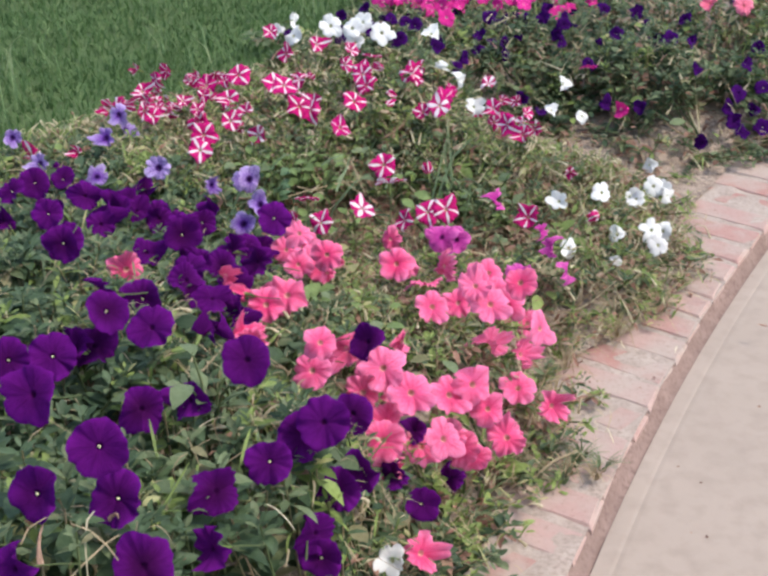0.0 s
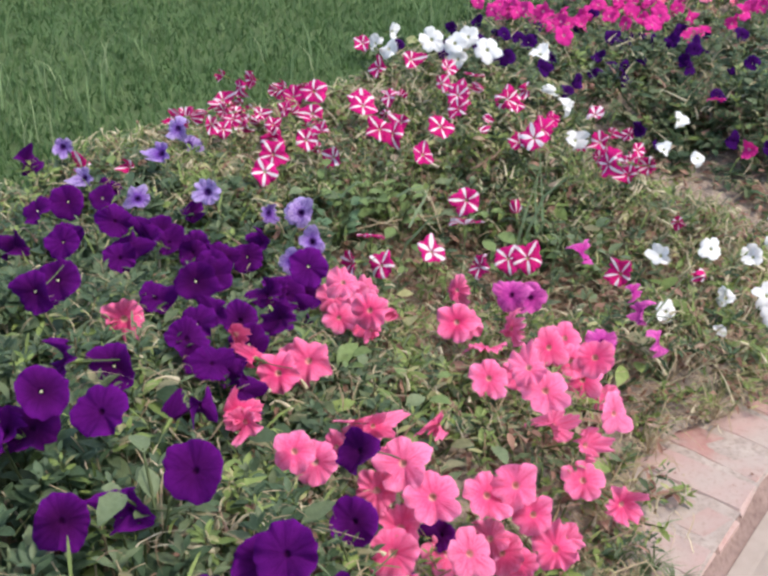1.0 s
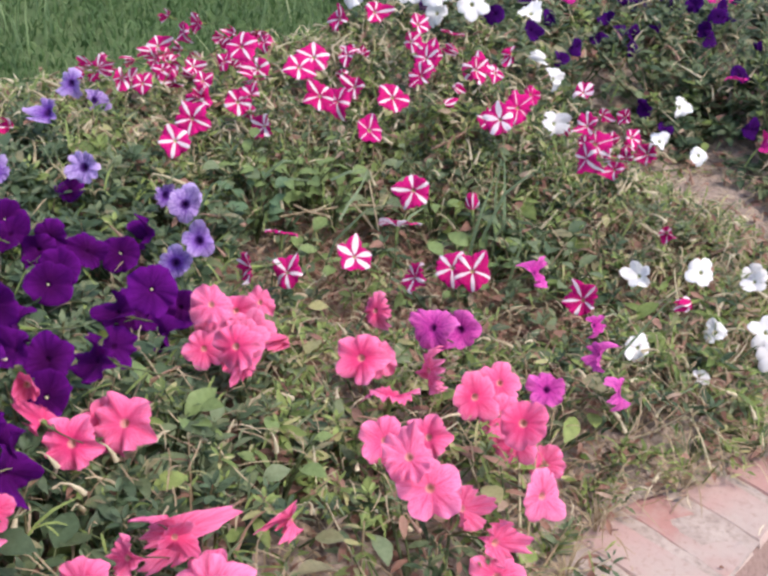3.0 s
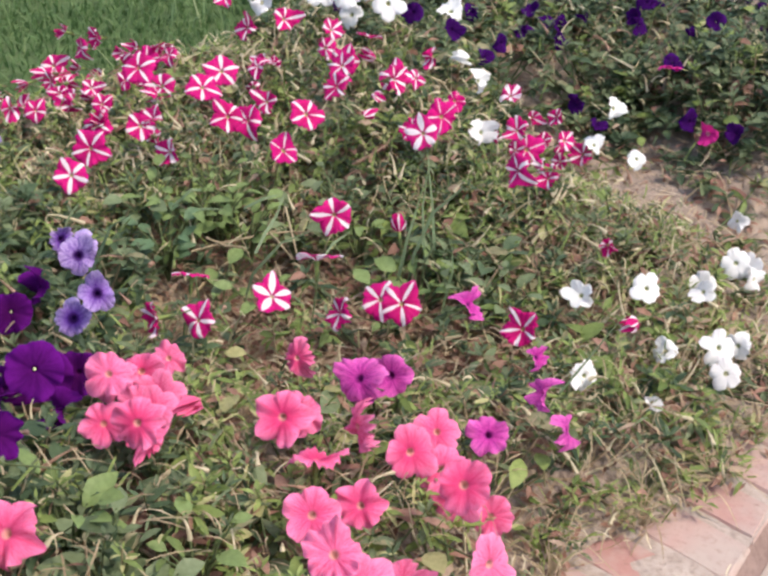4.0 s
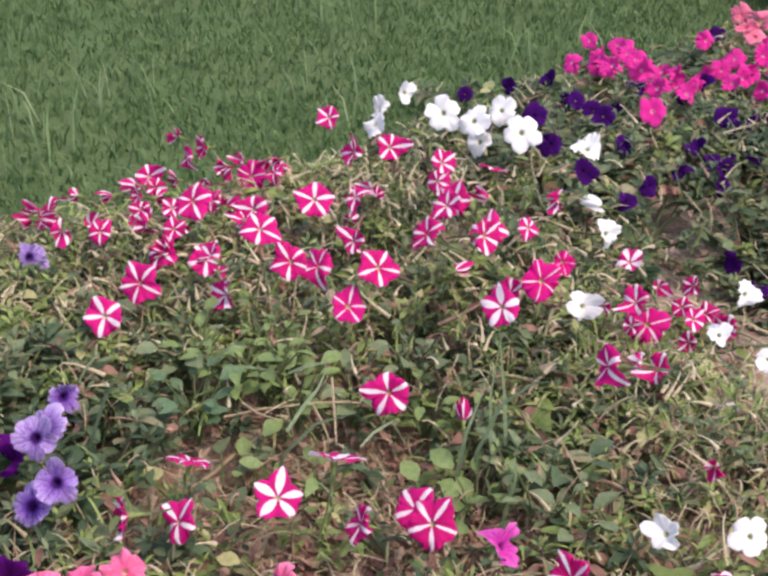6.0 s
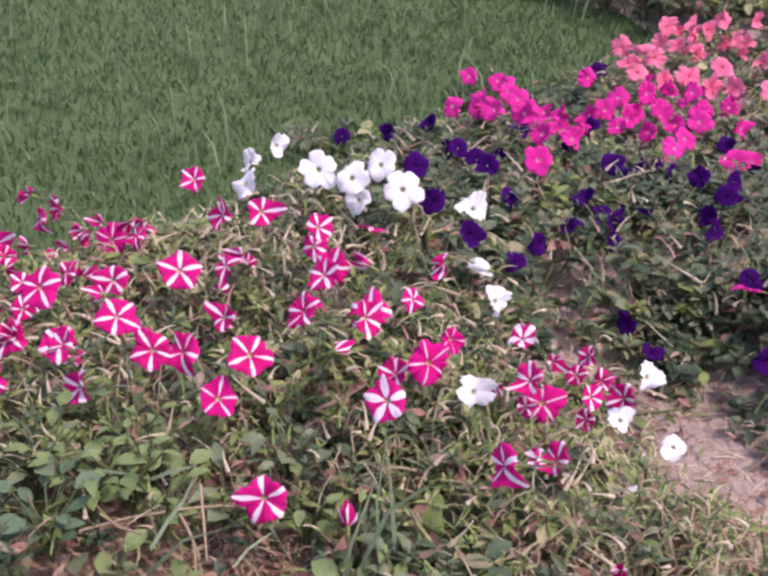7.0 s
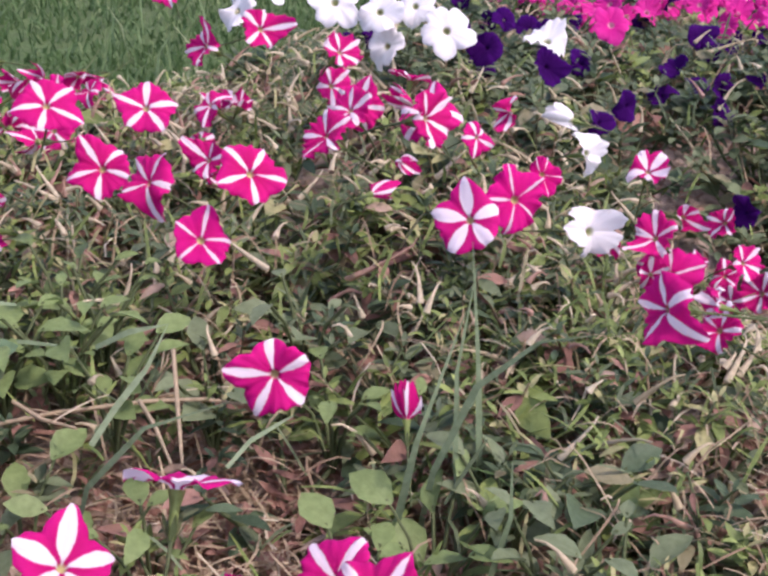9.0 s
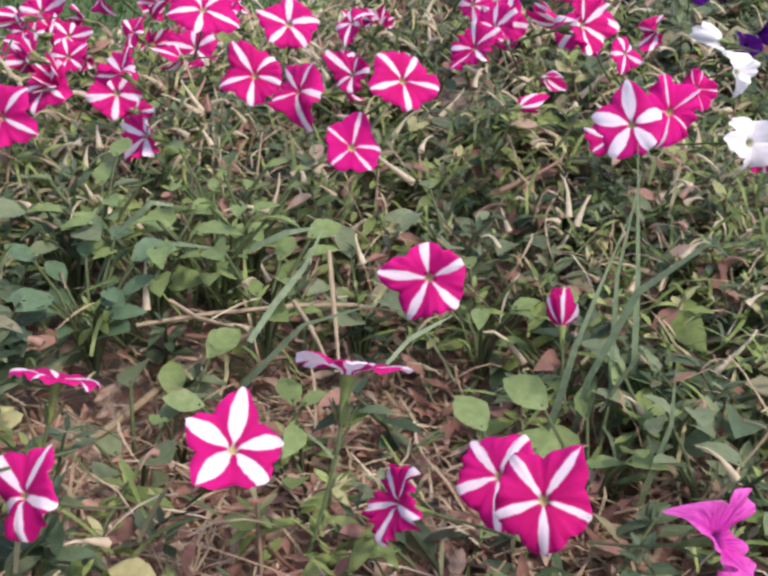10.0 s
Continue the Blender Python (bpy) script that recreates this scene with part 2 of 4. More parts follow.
# ---------------------------------------------------------------- plan of the bed
# foliage height over the brick level, at places across the bed
MOUND = [
    (-0.30, 0.72, 0.58), (-0.45, 0.95, 0.54), (-0.22, 1.00, 0.46), (-0.05, 0.95, 0.40), (-0.30, 1.15, 0.49),
    (-0.40, 1.40, 0.44), (-0.20, 1.55, 0.34), (-0.50, 1.75, 0.34), (-0.02, 1.25, 0.30), (0.08, 1.40, 0.26),
    (0.18, 1.60, 0.17), (-0.05, 1.75, 0.21), (0.12, 1.85, 0.16), (0.30, 1.98, 0.12), (0.48, 2.16, 0.10),
    (-0.22, 1.95, 0.22), (-0.55, 2.12, 0.265), (-0.02, 2.08, 0.13), (-0.22, 2.32, 0.20), (0.02, 2.28, 0.10),
    (0.12, 2.42, 0.20), (0.30, 2.40, 0.16), (-0.30, 2.60, 0.18), (-0.52, 2.80, 0.15), (-0.68, 2.20, 0.285), (-0.58, 2.44, 0.235), (-0.48, 2.66, 0.185), (-0.72, 1.95, 0.30), (0.02, 2.80, 0.21),
    (0.42, 2.70, 0.04), (0.20, 3.15, 0.19), (0.70, 2.95, 0.20), (0.35, 3.70, 0.11), (1.00, 3.40, 0.22), (0.55, 4.60, 0.06)]


def smooth(a, b, v):
    u = min(max((v - a) / (b - a), 0.0), 1.0)
    return u * u * (3 - 2 * u)


def along(points, v):
    """Straight lines between (v, value) pairs."""
    return float(np.interp(v, [q[0] for q in points], [q[1] for q in points]))


def kerb_x(y):
    """The outer edge of the brick edging."""
    d = min(max(y - 1.302, -1.6), 1.25)
    return 0.238 + 0.44 * d + 0.09 * d * d + (0.66 * (y - 2.552) if y > 2.552 else 0.0) + (0.15 * (y + 0.298) if y < -0.298 else 0.0)


def lawn_x(y):
    """Where the lawn meets the bed."""
    return along([(-2, -1.15), (0.5, -1.0), (1.4, -0.92), (2.1, -0.88), (2.35, -0.82), (2.6, -0.72), (2.9, -0.54), (3.1, -0.34), (3.5, -0.16), (3.95, 0.04), (4.2, 0.22), (4.6, 0.36), (4.8, 0.26), (4.95, 0.0), (5.1, -0.5), (5.4, -1.4), (5.8, -2.6), (8.0, -6.0)], y)


def spill_x(y):
    """How far the plants reach over the bricks."""
    return along([(-2, -1.0), (0.4, -0.25), (0.9, 0.02), (1.3, 0.10), (1.48, 0.15), (1.65, 0.27), (1.80, 0.31), (1.87, 0.36), (1.92, 0.44), (2.00, 0.52), (2.12, 0.59), (2.4, 0.60), (2.6, 0.60), (2.70, 0.74), (2.80, 0.98), (3.2, 1.25), (5, 2.4), (8, 4.4)], y)


def foliage_z(x, y):
    top = low = 0.0
    for ax, ay, az in MOUND:
        w = math.exp(-((x - ax) ** 2 + (y - ay) ** 2) / 0.030)
        top, low = top + w * az, low + w
    h = (top + 1e-4 * 0.14) / (low + 1e-4)
    h *= 0.25 + 0.75 * smooth(0.0, 0.14, spill_x(y) - x)
    if y > 4.55:
        return 0.13
    return h * (0.3 + 0.7 * smooth(-0.02, 0.16, x - lawn_x(y)))

# ---------------------------------------------------------------- mesh helpers
class Sheet:
    """Gathers vertices and faces for one mesh, with a material for each face."""

    def __init__(self):
        self.v, self.f, self.m, self.count = [], [], [], 0

    def put(self, verts, faces, material=0):
        self.v.append(np.asarray(verts, float))
        self.f += [tuple(i + self.count for i in q) for q in faces]
        self.m += [material] * len(faces)
        self.count += len(verts)

    def mesh(self, name, materials, flat=False):
        me = bpy.data.meshes.new(name)
        verts = np.concatenate(self.v) if self.v else np.zeros((0, 3))
        me.from_pydata(verts.tolist(), [], self.f)
        for q in materials:
            me.materials.append(q)
        me.polygons.foreach_set("material_index", self.m)
        if not flat:
            me.polygons.foreach_set("use_smooth", [True] * len(self.f))
        me.update()
        return me


def part(name, me, parent, label="", m=None):
    ob = new(name, me)
    ob.parent = parent
    if m is not None:
        ob.matrix_basis = m
    return tagged(ob, label) if label else ob


rng = np.random.default_rng(7)


def turned(direction, spin):
    """Axes with z along direction."""
    z = np.asarray(direction, float)
    z = z / np.linalg.norm(z)
    a = np.cross((0.0, 0.0, 1.0), z) if abs(z[2]) < 0.97 else np.cross((1.0, 0.0, 0.0), z)
    a /= np.linalg.norm(a)
    b = np.cross(z, a)
    c, s = math.cos(spin), math.sin(spin)
    return np.stack([c * a + s * b, c * b - s * a, z], 1)


def leaf_shape(sheet, at, axis, up, length, width, bend, material, fold=0.25):
    """One leaf: five stations along a bent midrib, folded along it."""
    axis = axis / np.linalg.norm(axis)
    side = np.cross(up, axis)
    side /= max(np.linalg.norm(side), 1e-6)
    up = np.cross(axis, side)
    verts = []
    for u, w in ((0.0, 0.12), (0.25, 0.75), (0.52, 1.0), (0.8, 0.62)):
        mid = at + axis * (length * u) - up * (bend * length * u * u)
        half = 0.5 * width * w
        lift = up * (fold * half)
        verts += [mid - side * half + lift, mid, mid + side * half + lift]
    verts.append(at + axis * length - up * (bend * length))
    faces = [(i * 3 + j, i * 3 + j + 1, i * 3 + j + 4, i * 3 + j + 3) for i in range(3) for j in range(2)]
    faces += [(9, 10, 12), (10, 11, 12)]
    sheet.put(verts, faces, material)


def strip_shape(sheet, points, widths, side, material):
    """A ribbon along a line of points; the last width may be nothing."""
    verts, faces = [], []
    for q, w in zip(points, widths):
        verts += [q - side * (w * 0.5), q + side * (w * 0.5)]
    for i in range(len(points) - 1):
        faces.append((2 * i, 2 * i + 1, 2 * i + 3, 2 * i + 2))
    sheet.put(verts, faces, material)


def rod_shape(sheet, points, radii, material, sides=5):
    """A thin round stem along a line of points."""
    points = [np.asarray(q, float) for q in points]
    verts, faces = [], []
    for i, (q, r) in enumerate(zip(points, radii)):
        d = points[min(i + 1, len(points) - 1)] - points[max(i - 1, 0)]
        m = turned(d, 0.0)
        for k in range(sides):
            a = 2 * math.pi * k / sides
            verts.append(q + r * (math.cos(a) * m[:, 0] + math.sin(a) * m[:, 1]))
    for i in range(len(points) - 1):
        for k in range(sides):
            n = (k + 1) % sides
            faces.append((i * sides + k, i * sides + n, (i + 1) * sides + n, (i + 1) * sides + k))
    sheet.put(verts, faces, material)


# ---------------------------------------------------------------- ground, lawn, edging and path
def grid_mesh(name, ss, ys, place, material):
    sheet = Sheet()
    verts = [place(s, y) for y in ys for s in ss]
    n = len(ss)
    sheet.put(verts, [(j * n + i, j * n + i + 1, (j + 1) * n + i + 1, (j + 1) * n + i) for j in range(len(ys) - 1) for i in range(n - 1)])
    return sheet.mesh(name, [material])


def ground_place(s, y):
    return (kerb_x(max(min(y, 9.0), -3.0)) + s, y, -0.004 if s < -0.31 else -0.062)


far_ys = [-300, -60, -12, -3] + [-2.5 + 0.5 * k for k in range(23)] + [12, 40, 300]
ground = new("ground", grid_mesh("ground", [-300, -60, -12, -6, -3, -1.5, -0.6, -0.32, -0.30, 0.0, 1, 3, 10, 60, 300], far_ys, ground_place, TURF))
tagged(ground, "dark green mown lawn ground round the flower bed", "ground", kind="structure")


def soil_z(x, y):
    inside = smooth(0.0, 0.25, x - lawn_x(y)) * smooth(0.0, 0.30, spill_x(y) + 0.04 - x)
    return 0.004 + inside * (0.02 + 0.42 * max(foliage_z(x, y) - 0.06, 0.0)) + 0.012 * noise.noise((x * 9, y * 9, 0)) * inside


def soil_place(u, y):
    a, b = max(lawn_x(y), -1.3) - 0.02, max(kerb_x(y) - 0.20, spill_x(y) - 0.02)
    x = a + (b - a) * u
    return (x, y, soil_z(x, y))


soil = new("flower_bed_soil", grid_mesh("flower_bed_soil", [k / 44 for k in range(45)], [0.12 + 0.04 * k for k in range(138)], soil_place, SOIL))
tagged(soil, "dry crumbly sandy brown soil of the flower bed", "soil", kind="structure")


path_ys = [-3 + 0.1 * k for k in range(111)]
path_top = grid_mesh("path", [0.022, 0.030, 0.046, 0.049, 0.0515, 0.054, 0.057, 0.062, 0.10, 0.3, 1.2, 2.6], path_ys,
                     lambda s, y: (kerb_x(y) + s, y, (-0.0308 if 0.051 < s < 0.055 else -0.030) + 0.0012 * noise.noise((s * 14, y * 5, 2.0))), CONCRETE)
path = new("path", path_top)
tagged(path, "pale smooth concrete garden path beside the brick edging", "path", kind="structure")

bedding = new("edging_mortar", grid_mesh("edging_mortar", [-0.275, -0.265, -0.255] + [-0.24 + 0.02 * k for k in range(12)] + [-0.008, -0.002], [-1.0 + 0.02 * k for k in range(350)],
                                         lambda s, y: (kerb_x(y) + s, y, (-0.0026 if s > -0.26 else -0.06) + 0.0045 * noise.noise((s * 16, y * 16, 5.0))), MORTAR))
tagged(bedding, "rough grey mortar bed under the brick edging", "mortar", kind="structure")
kerb_face = new("edging_face", grid_mesh("edging_face", [-0.022, -0.006, 0.000, 0.006, 0.014, 0.024], [-3 + 0.04 * k for k in range(275)],
                                         lambda s, y: (kerb_x(y) + s, y, along([(-0.03, -0.012), (-0.004, -0.005), (0.004, -0.016), (0.014, -0.031), (0.03, -0.034)], s) + 0.003 * noise.noise((s * 20, y * 12, 8.0))), FACE))
tagged(kerb_face, "worn reddish brown sloped face of the edging", "edging", kind="structure")


# ---------------------------------------------------------------- flower shapes
def corolla(size, seed, lobes=5, cup=0.0, ruffle=0.06, notch=0.2, pointed=0.0, crumple=0.0, fold=0.1, deep=1.0, frill=1.0):
    """A trumpet flower: a tube that opens into five joined lobes. The axis is z, the lobe middles lie at turns of 72 degrees."""
    r = np.random.default_rng(seed)
    rings = [(0.0, -0.62), (0.07, -0.58), (0.10, -0.36), (0.13, -0.16), (0.20, -0.055), (0.36, 0.0), (0.54, 0.035), (0.72, 0.05), (0.87, 0.035), (0.95, 0.01), (1.0, -0.03)]
    n = 60
    wave = [(k, r.uniform(0, 6.28), r.normal()) for k in (2, 3, 6, 9, 13, 19)]
    grow = [1 + r.normal() * 0.10 for _ in range(lobes)]
    tip = [r.normal() for _ in range(lobes)]
    lean = [r.normal() * 0.12 for _ in range(lobes)]
    back = [r.uniform(0.2, 0.5) if r.uniform() < fold else 0.0 for _ in range(lobes)]
    verts = []
    for u, h in rings:
        h *= deep if u < 0.3 else 1.0
        for k in range(n):
            a = 2 * math.pi * k / n
            lobe = a / (2 * math.pi / lobes)
            which, off = round(lobe) % lobes, abs(lobe - round(lobe)) * 2
            side = (lobe - round(lobe)) * 2
            five = math.cos(math.pi / 5) / math.cos(math.pi / 5 * (1 - off))
            edge = (1 - pointed) * (1 - notch * off ** 3) + pointed * five * (1 - 0.5 * notch * off ** 4)
            rad = size * u * (1 + (edge - 1) * u ** 1.5) * (1 + (grow[which] - 1) * u * (1 - off))
            low = sum(g * math.sin(m * a + p) for m, p, g in wave[:2]) / 2
            fine = sum(g * math.sin(m * a + p + 1.5 * u) for m, p, g in wave[2:]) / 2.2
            z = size * (h + ruffle * (low * u ** 2 + 0.85 * frill * fine * u ** 3.4))
            z += size * u * u * (0.14 * tip[which] * (1 - off ** 2) * ruffle / 0.06 * 0.6 + lean[which] * side * (1 - off))
            z -= size * 0.05 * math.exp(-((1 - off) / 0.16) ** 2) * u - size * 0.03 * math.exp(-(off / 0.12) ** 2) * u
            hang = back[which] * (1 - off ** 2) * max(u - 0.25, 0.0) ** 1.3
            z -= size * hang
            rad *= 1 - 0.5 * hang
            z += size * cup * u ** 1.7
            rad *= 1 - 0.45 * min(cup, 1.0) * u
            if crumple:
                z += size * crumple * u * (0.5 * math.sin(3 * a + wave[0][1]) + 0.4 * low)
                rad *= 1 - crumple * 0.35 * (0.5 + 0.5 * math.sin(2 * a + wave[1][1]))
            rad *= 1 + 0.022 * u ** 3 * (0.8 * math.sin(11 * a + wave[2][1]) + 0.6 * math.sin(17 * a + wave[3][1]))
            verts.append((rad * math.cos(a), rad * math.sin(a), z))
    faces = [(i * n + k, i * n + (k + 1) % n, (i + 1) * n + (k + 1) % n, (i + 1) * n + k) for i in range(len(rings) - 1) for k in range(n)]
    return verts, faces


def flower_meshes(name, size, material, notch, ruffle, pointed, deep, frill):
    made = {}
    for form, cups in ((1, (0.06, 0.12, 0.02)), (0, (0.0, 0.05, -0.06, 0.1, 0.03, -0.03, 0.14)), (2, (0.10, 0.22, 0.0, 0.30)), (3, (0.5, 0.8, 0.65))):
        made[form] = []
        for k, cup in enumerate(cups):
            sheet = Sheet()
            sheet.put(*corolla(size, 31 * k + 7 * form + round(size * 1e5), cup=cup, ruffle=ruffle * (0.5 if form == 1 else 1.5 if form else 1), notch=notch,
                               pointed=pointed, crumple=(0.04, 0.0, 0.15, 0.6)[form], fold=(0.15, 0.0, 0.2, 0.4)[form], deep=deep, frill=frill))
            made[form].append(sheet.mesh(name, [material]))
    return made


def calyx_mesh(size, slim=1.0):
    """The outside of the tube, five narrow sepals and the stalk below."""
    sheet = Sheet()
    rod_shape(sheet, [(0, 0, -0.10 * size), (0, 0, -0.40 * size), (0, 0, -0.70 * size), (0, 0, -0.95 * size)], [0.21 * size * slim, 0.125 * size * slim, 0.105 * size * slim, 0.07 * size * slim], 0, 8)
    for k in range(5):
        a = 2 * math.pi * k / 5
        d = np.array((math.cos(a), math.sin(a), 0.0))
        leaf_shape(sheet, np.array((0, 0, -0.98 * size)) + d * 0.05 * size, d * 0.35 + np.array((0, 0, 1.0)), d, 0.55 * size, 0.12 * size, -0.15, 1)
    rod_shape(sheet, [(0, 0, -0.9 * size), (0.02 * size, 0, -1.4 * size), (0.10 * size, 0.03 * size, -2.1 * size), (0.25 * size, 0.05 * size, -2.9 * size)],
              [0.045 * size, 0.035 * size, 0.035 * size, 0.03 * size], 1, 5)
    return sheet.mesh("calyx", [LEAF_LIGHT, STEM])


def stamen_mesh(size):
    sheet = Sheet()
    rod_shape(sheet, [(0, 0, -0.4 * size), (0, 0, -0.12 * size), (0, 0, -0.06 * size), (0, 0, -0.03 * size)], [0.03 * size, 0.045 * size, 0.055 * size, 0.02 * size], 0, 8)
    return sheet.mesh("flower_eye", [POLLEN])


KINDS = {}


def flower_kind(key, size, material, petal_label, plant_label, habit, notch=0.2, ruffle=0.06, pointed=0.0, deep=1.0, frill=1.0):
    KINDS[key] = dict(size=size, forms=flower_meshes("flower", size, material, notch, ruffle, pointed, deep, frill), calyx=calyx_mesh(size, 1.0 if deep > 0.65 else 0.72),
                      eye=stamen_mesh(size), petal=petal_label, plant=plant_label, habit=habit)


flower_kind("purple", 0.026, PURPLE, "velvety deep purple flower", "bushy petunia with velvety deep purple flowers", "lush", notch=0.08, ruffle=0.21, deep=0.3, frill=0.5)
flower_kind("pink", 0.0282, PINK, "bright coral pink flower", "spreading petunia with large coral pink flowers", "olive", notch=0.22, ruffle=0.24, deep=0.5)
flower_kind("star", 0.0280, CRIMSON, "crimson flower with a white star", "petunia with crimson and white star-striped flowers", "light", notch=0.18, ruffle=0.11, pointed=0.6, deep=0.35)
flower_kind("star_broad", 0.0285, CRIMSON_BROAD, "crimson flower with a broad white star", "petunia with crimson flowers and broad white stars", "light", notch=0.18, ruffle=0.11, pointed=0.6, deep=0.35)
flower_kind("star_thin", 0.0285, CRIMSON_THIN, "crimson flower with a thin pale star", "petunia with crimson flowers and thin pale stars", "light", notch=0.18, ruffle=0.12, pointed=0.5, deep=0.35)
flower_kind("white", 0.0225, WHITE, "pure white ruffled flower", "straggly petunia with white flowers and dry stems", "straw", notch=0.26, ruffle=0.18, deep=0.5, frill=0.35)
flower_kind("magenta", 0.0268, MAGENTA, "magenta flower with dark purple veins", "petunia with dark-veined magenta flowers", "olive", notch=0.26, ruffle=0.22, deep=0.6)
flower_kind("lavender", 0.0240, LAVENDER, "pale lavender flower with dark veined throat", "petunia with lavender flowers and dark throats", "lush", notch=0.24, ruffle=0.20, deep=0.6)
flower_kind("far_purple", 0.0210, VIOLET, "deep violet flower", "low petunia with deep violet flowers, grey-green leaves", "grey", notch=0.10, ruffle=0.16, deep=0.35, frill=0.4)
flower_kind("far_magenta", 0.0245, HOT_PINK, "hot pink flower", "low petunia massed with hot pink flowers", "grey", notch=0.20, ruffle=0.15, deep=0.4)
flower_kind("far_pink", 0.0285, SALMON, "salmon pink flower", "low petunia with salmon pink flowers", "light", notch=0.20, ruffle=0.18, deep=0.4)

# ---------------------------------------------------------------- flowers: x, y, z and form
# form: 0 open (0.25 small, 0.5 tilted up), 1 open to the sky, 2 turned aside (2.5 small), 3 withered
PURPLE_1 = [
    (-0.254, 0.654, 0.592, 0), (-0.186, 0.732, 0.524, 0), (-0.267, 0.762, 0.572, 0), (-0.217, 0.773, 0.606, 0),
    (-0.263, 0.782, 0.648, 0), (-0.213, 0.786, 0.547, 0), (-0.148, 0.81, 0.475, 2), (-0.152, 0.89, 0.472, 2),
    (-0.067, 0.935, 0.355, 0), (-0.071, 0.947, 0.376, 0), (-0.113, 0.973, 0.442, 0), (-0.232, 0.992, 0.493, 0),
    (-0.062, 1.011, 0.46, 0), (-0.133, 1.026, 0.524, 0), (-0.085, 1.029, 0.432, 0), (-0.052, 1.033, 0.361, 0),
    (-0.194, 1.035, 0.474, 2), (-0.368, 1.047, 0.517, 0), (-0.331, 1.068, 0.507, 0),
    (-0.276, 1.089, 0.546, 0),
]
PURPLE_2 = [
    (-0.314, 1.09, 0.502, 2), (-0.298, 1.105, 0.497, 0), (-0.019, 1.114, 0.487, 2),
    (-0.24, 1.118, 0.509, 0), (-0.031, 1.122, 0.319, 0), (-0.203, 1.192, 0.456, 3), (-0.04, 1.214, 0.331, 0),
    (0.004, 1.221, 0.237, 2), (-0.314, 1.23, 0.486, 0), (-0.274, 1.247, 0.472, 0), (-0.194, 1.252, 0.429, 3),
    (0.04, 1.262, 0.159, 0), (-0.373, 1.317, 0.509, 0), (0.034, 1.35, 0.21, 2), (-0.178, 1.355, 0.381, 0),
    (0.084, 1.37, 0.118, 2), (-0.214, 1.379, 0.398, 2), (-0.188, 1.383, 0.38, 0),
    (-0.249, 1.409, 0.408, 0),
]
PURPLE_3 = [
    (-0.256, 1.469, 0.393, 0), (-0.197, 1.471, 0.368, 0), (-0.415, 1.475, 0.437, 0), (-0.248, 1.523, 0.375, 0),
    (-0.172, 1.526, 0.373, 0), (-0.22, 1.529, 0.364, 2), (-0.321, 1.532, 0.388, 0), (-0.271, 1.533, 0.412, 0),
    (-0.267, 1.565, 0.369, 0), (-0.189, 1.609, 0.331, 0), (-0.154, 1.627, 0.389, 0), (-0.414, 1.68, 0.362, 2),
    (-0.49, 1.682, 0.38, 0), (-0.568, 1.706, 0.36, 0), (-0.299, 1.707, 0.328, 0), (-0.231, 1.719, 0.295, 0),
    (-0.178, 1.721, 0.274, 2), (-0.415, 1.725, 0.354, 2), (-0.508, 1.74, 0.359, 2), (-0.23, 1.762, 0.273, 0),
    (-0.403, 1.773, 0.343, 0),
]
PURPLE_4 = [
    (-0.317, 1.774, 0.305, 0), (-0.42, 1.791, 0.342, 0), (-0.219, 1.792, 0.258, 0), (-0.351, 1.798, 0.313, 0),
    (-0.385, 1.804, 0.326, 0), (-0.196, 1.818, 0.245, 0), (-0.467, 1.822, 0.345, 2), (-0.405, 1.833, 0.326, 0),
    (-0.589, 1.84, 0.348, 0), (-0.363, 1.855, 0.296, 0), (-0.328, 1.877, 0.27, 2), (-0.301, 1.91, 0.252, 0),
    (-0.296, 1.983, 0.24, 2), (-0.42, 2.044, 0.258, 2), (-0.58, 2.114, 0.26, 0), (-0.571, 1.913, 0.330, 0),
    (-0.540, 1.974, 0.310, 0), (-0.719, 2.127, 0.300, 2),
]
PINK_1 = [
    (-0.065, 1.076, 0.511, 0.25), (0.037, 1.178, 0.151, 2), (0.01, 1.234, 0.234, 2), (-0.006, 1.236, 0.276, 0),
    (-0.156, 1.272, 0.399, 2.5), (-0.089, 1.278, 0.351, 0), (-0.002, 1.281, 0.272, 0), (0.07, 1.282, 0.244, 0),
    (0.03, 1.287, 0.31, 0), (-0.165, 1.294, 0.399, 2), (-0.029, 1.301, 0.303, 0), (-0.004, 1.315, 0.329, 0),
    (-0.076, 1.332, 0.333, 2.5), (-0.036, 1.333, 0.361, 2.5), (0.044, 1.339, 0.193, 0), (-0.013, 1.343, 0.308, 0),
    (0.014, 1.346, 0.265, 0), (-0.051, 1.379, 0.319, 2), (0.083, 1.385, 0.241, 0), (0.114, 1.392, 0.252, 0),
    (0.135, 1.397, 0.209, 0), (0.162, 1.402, 0.159, 0),
]
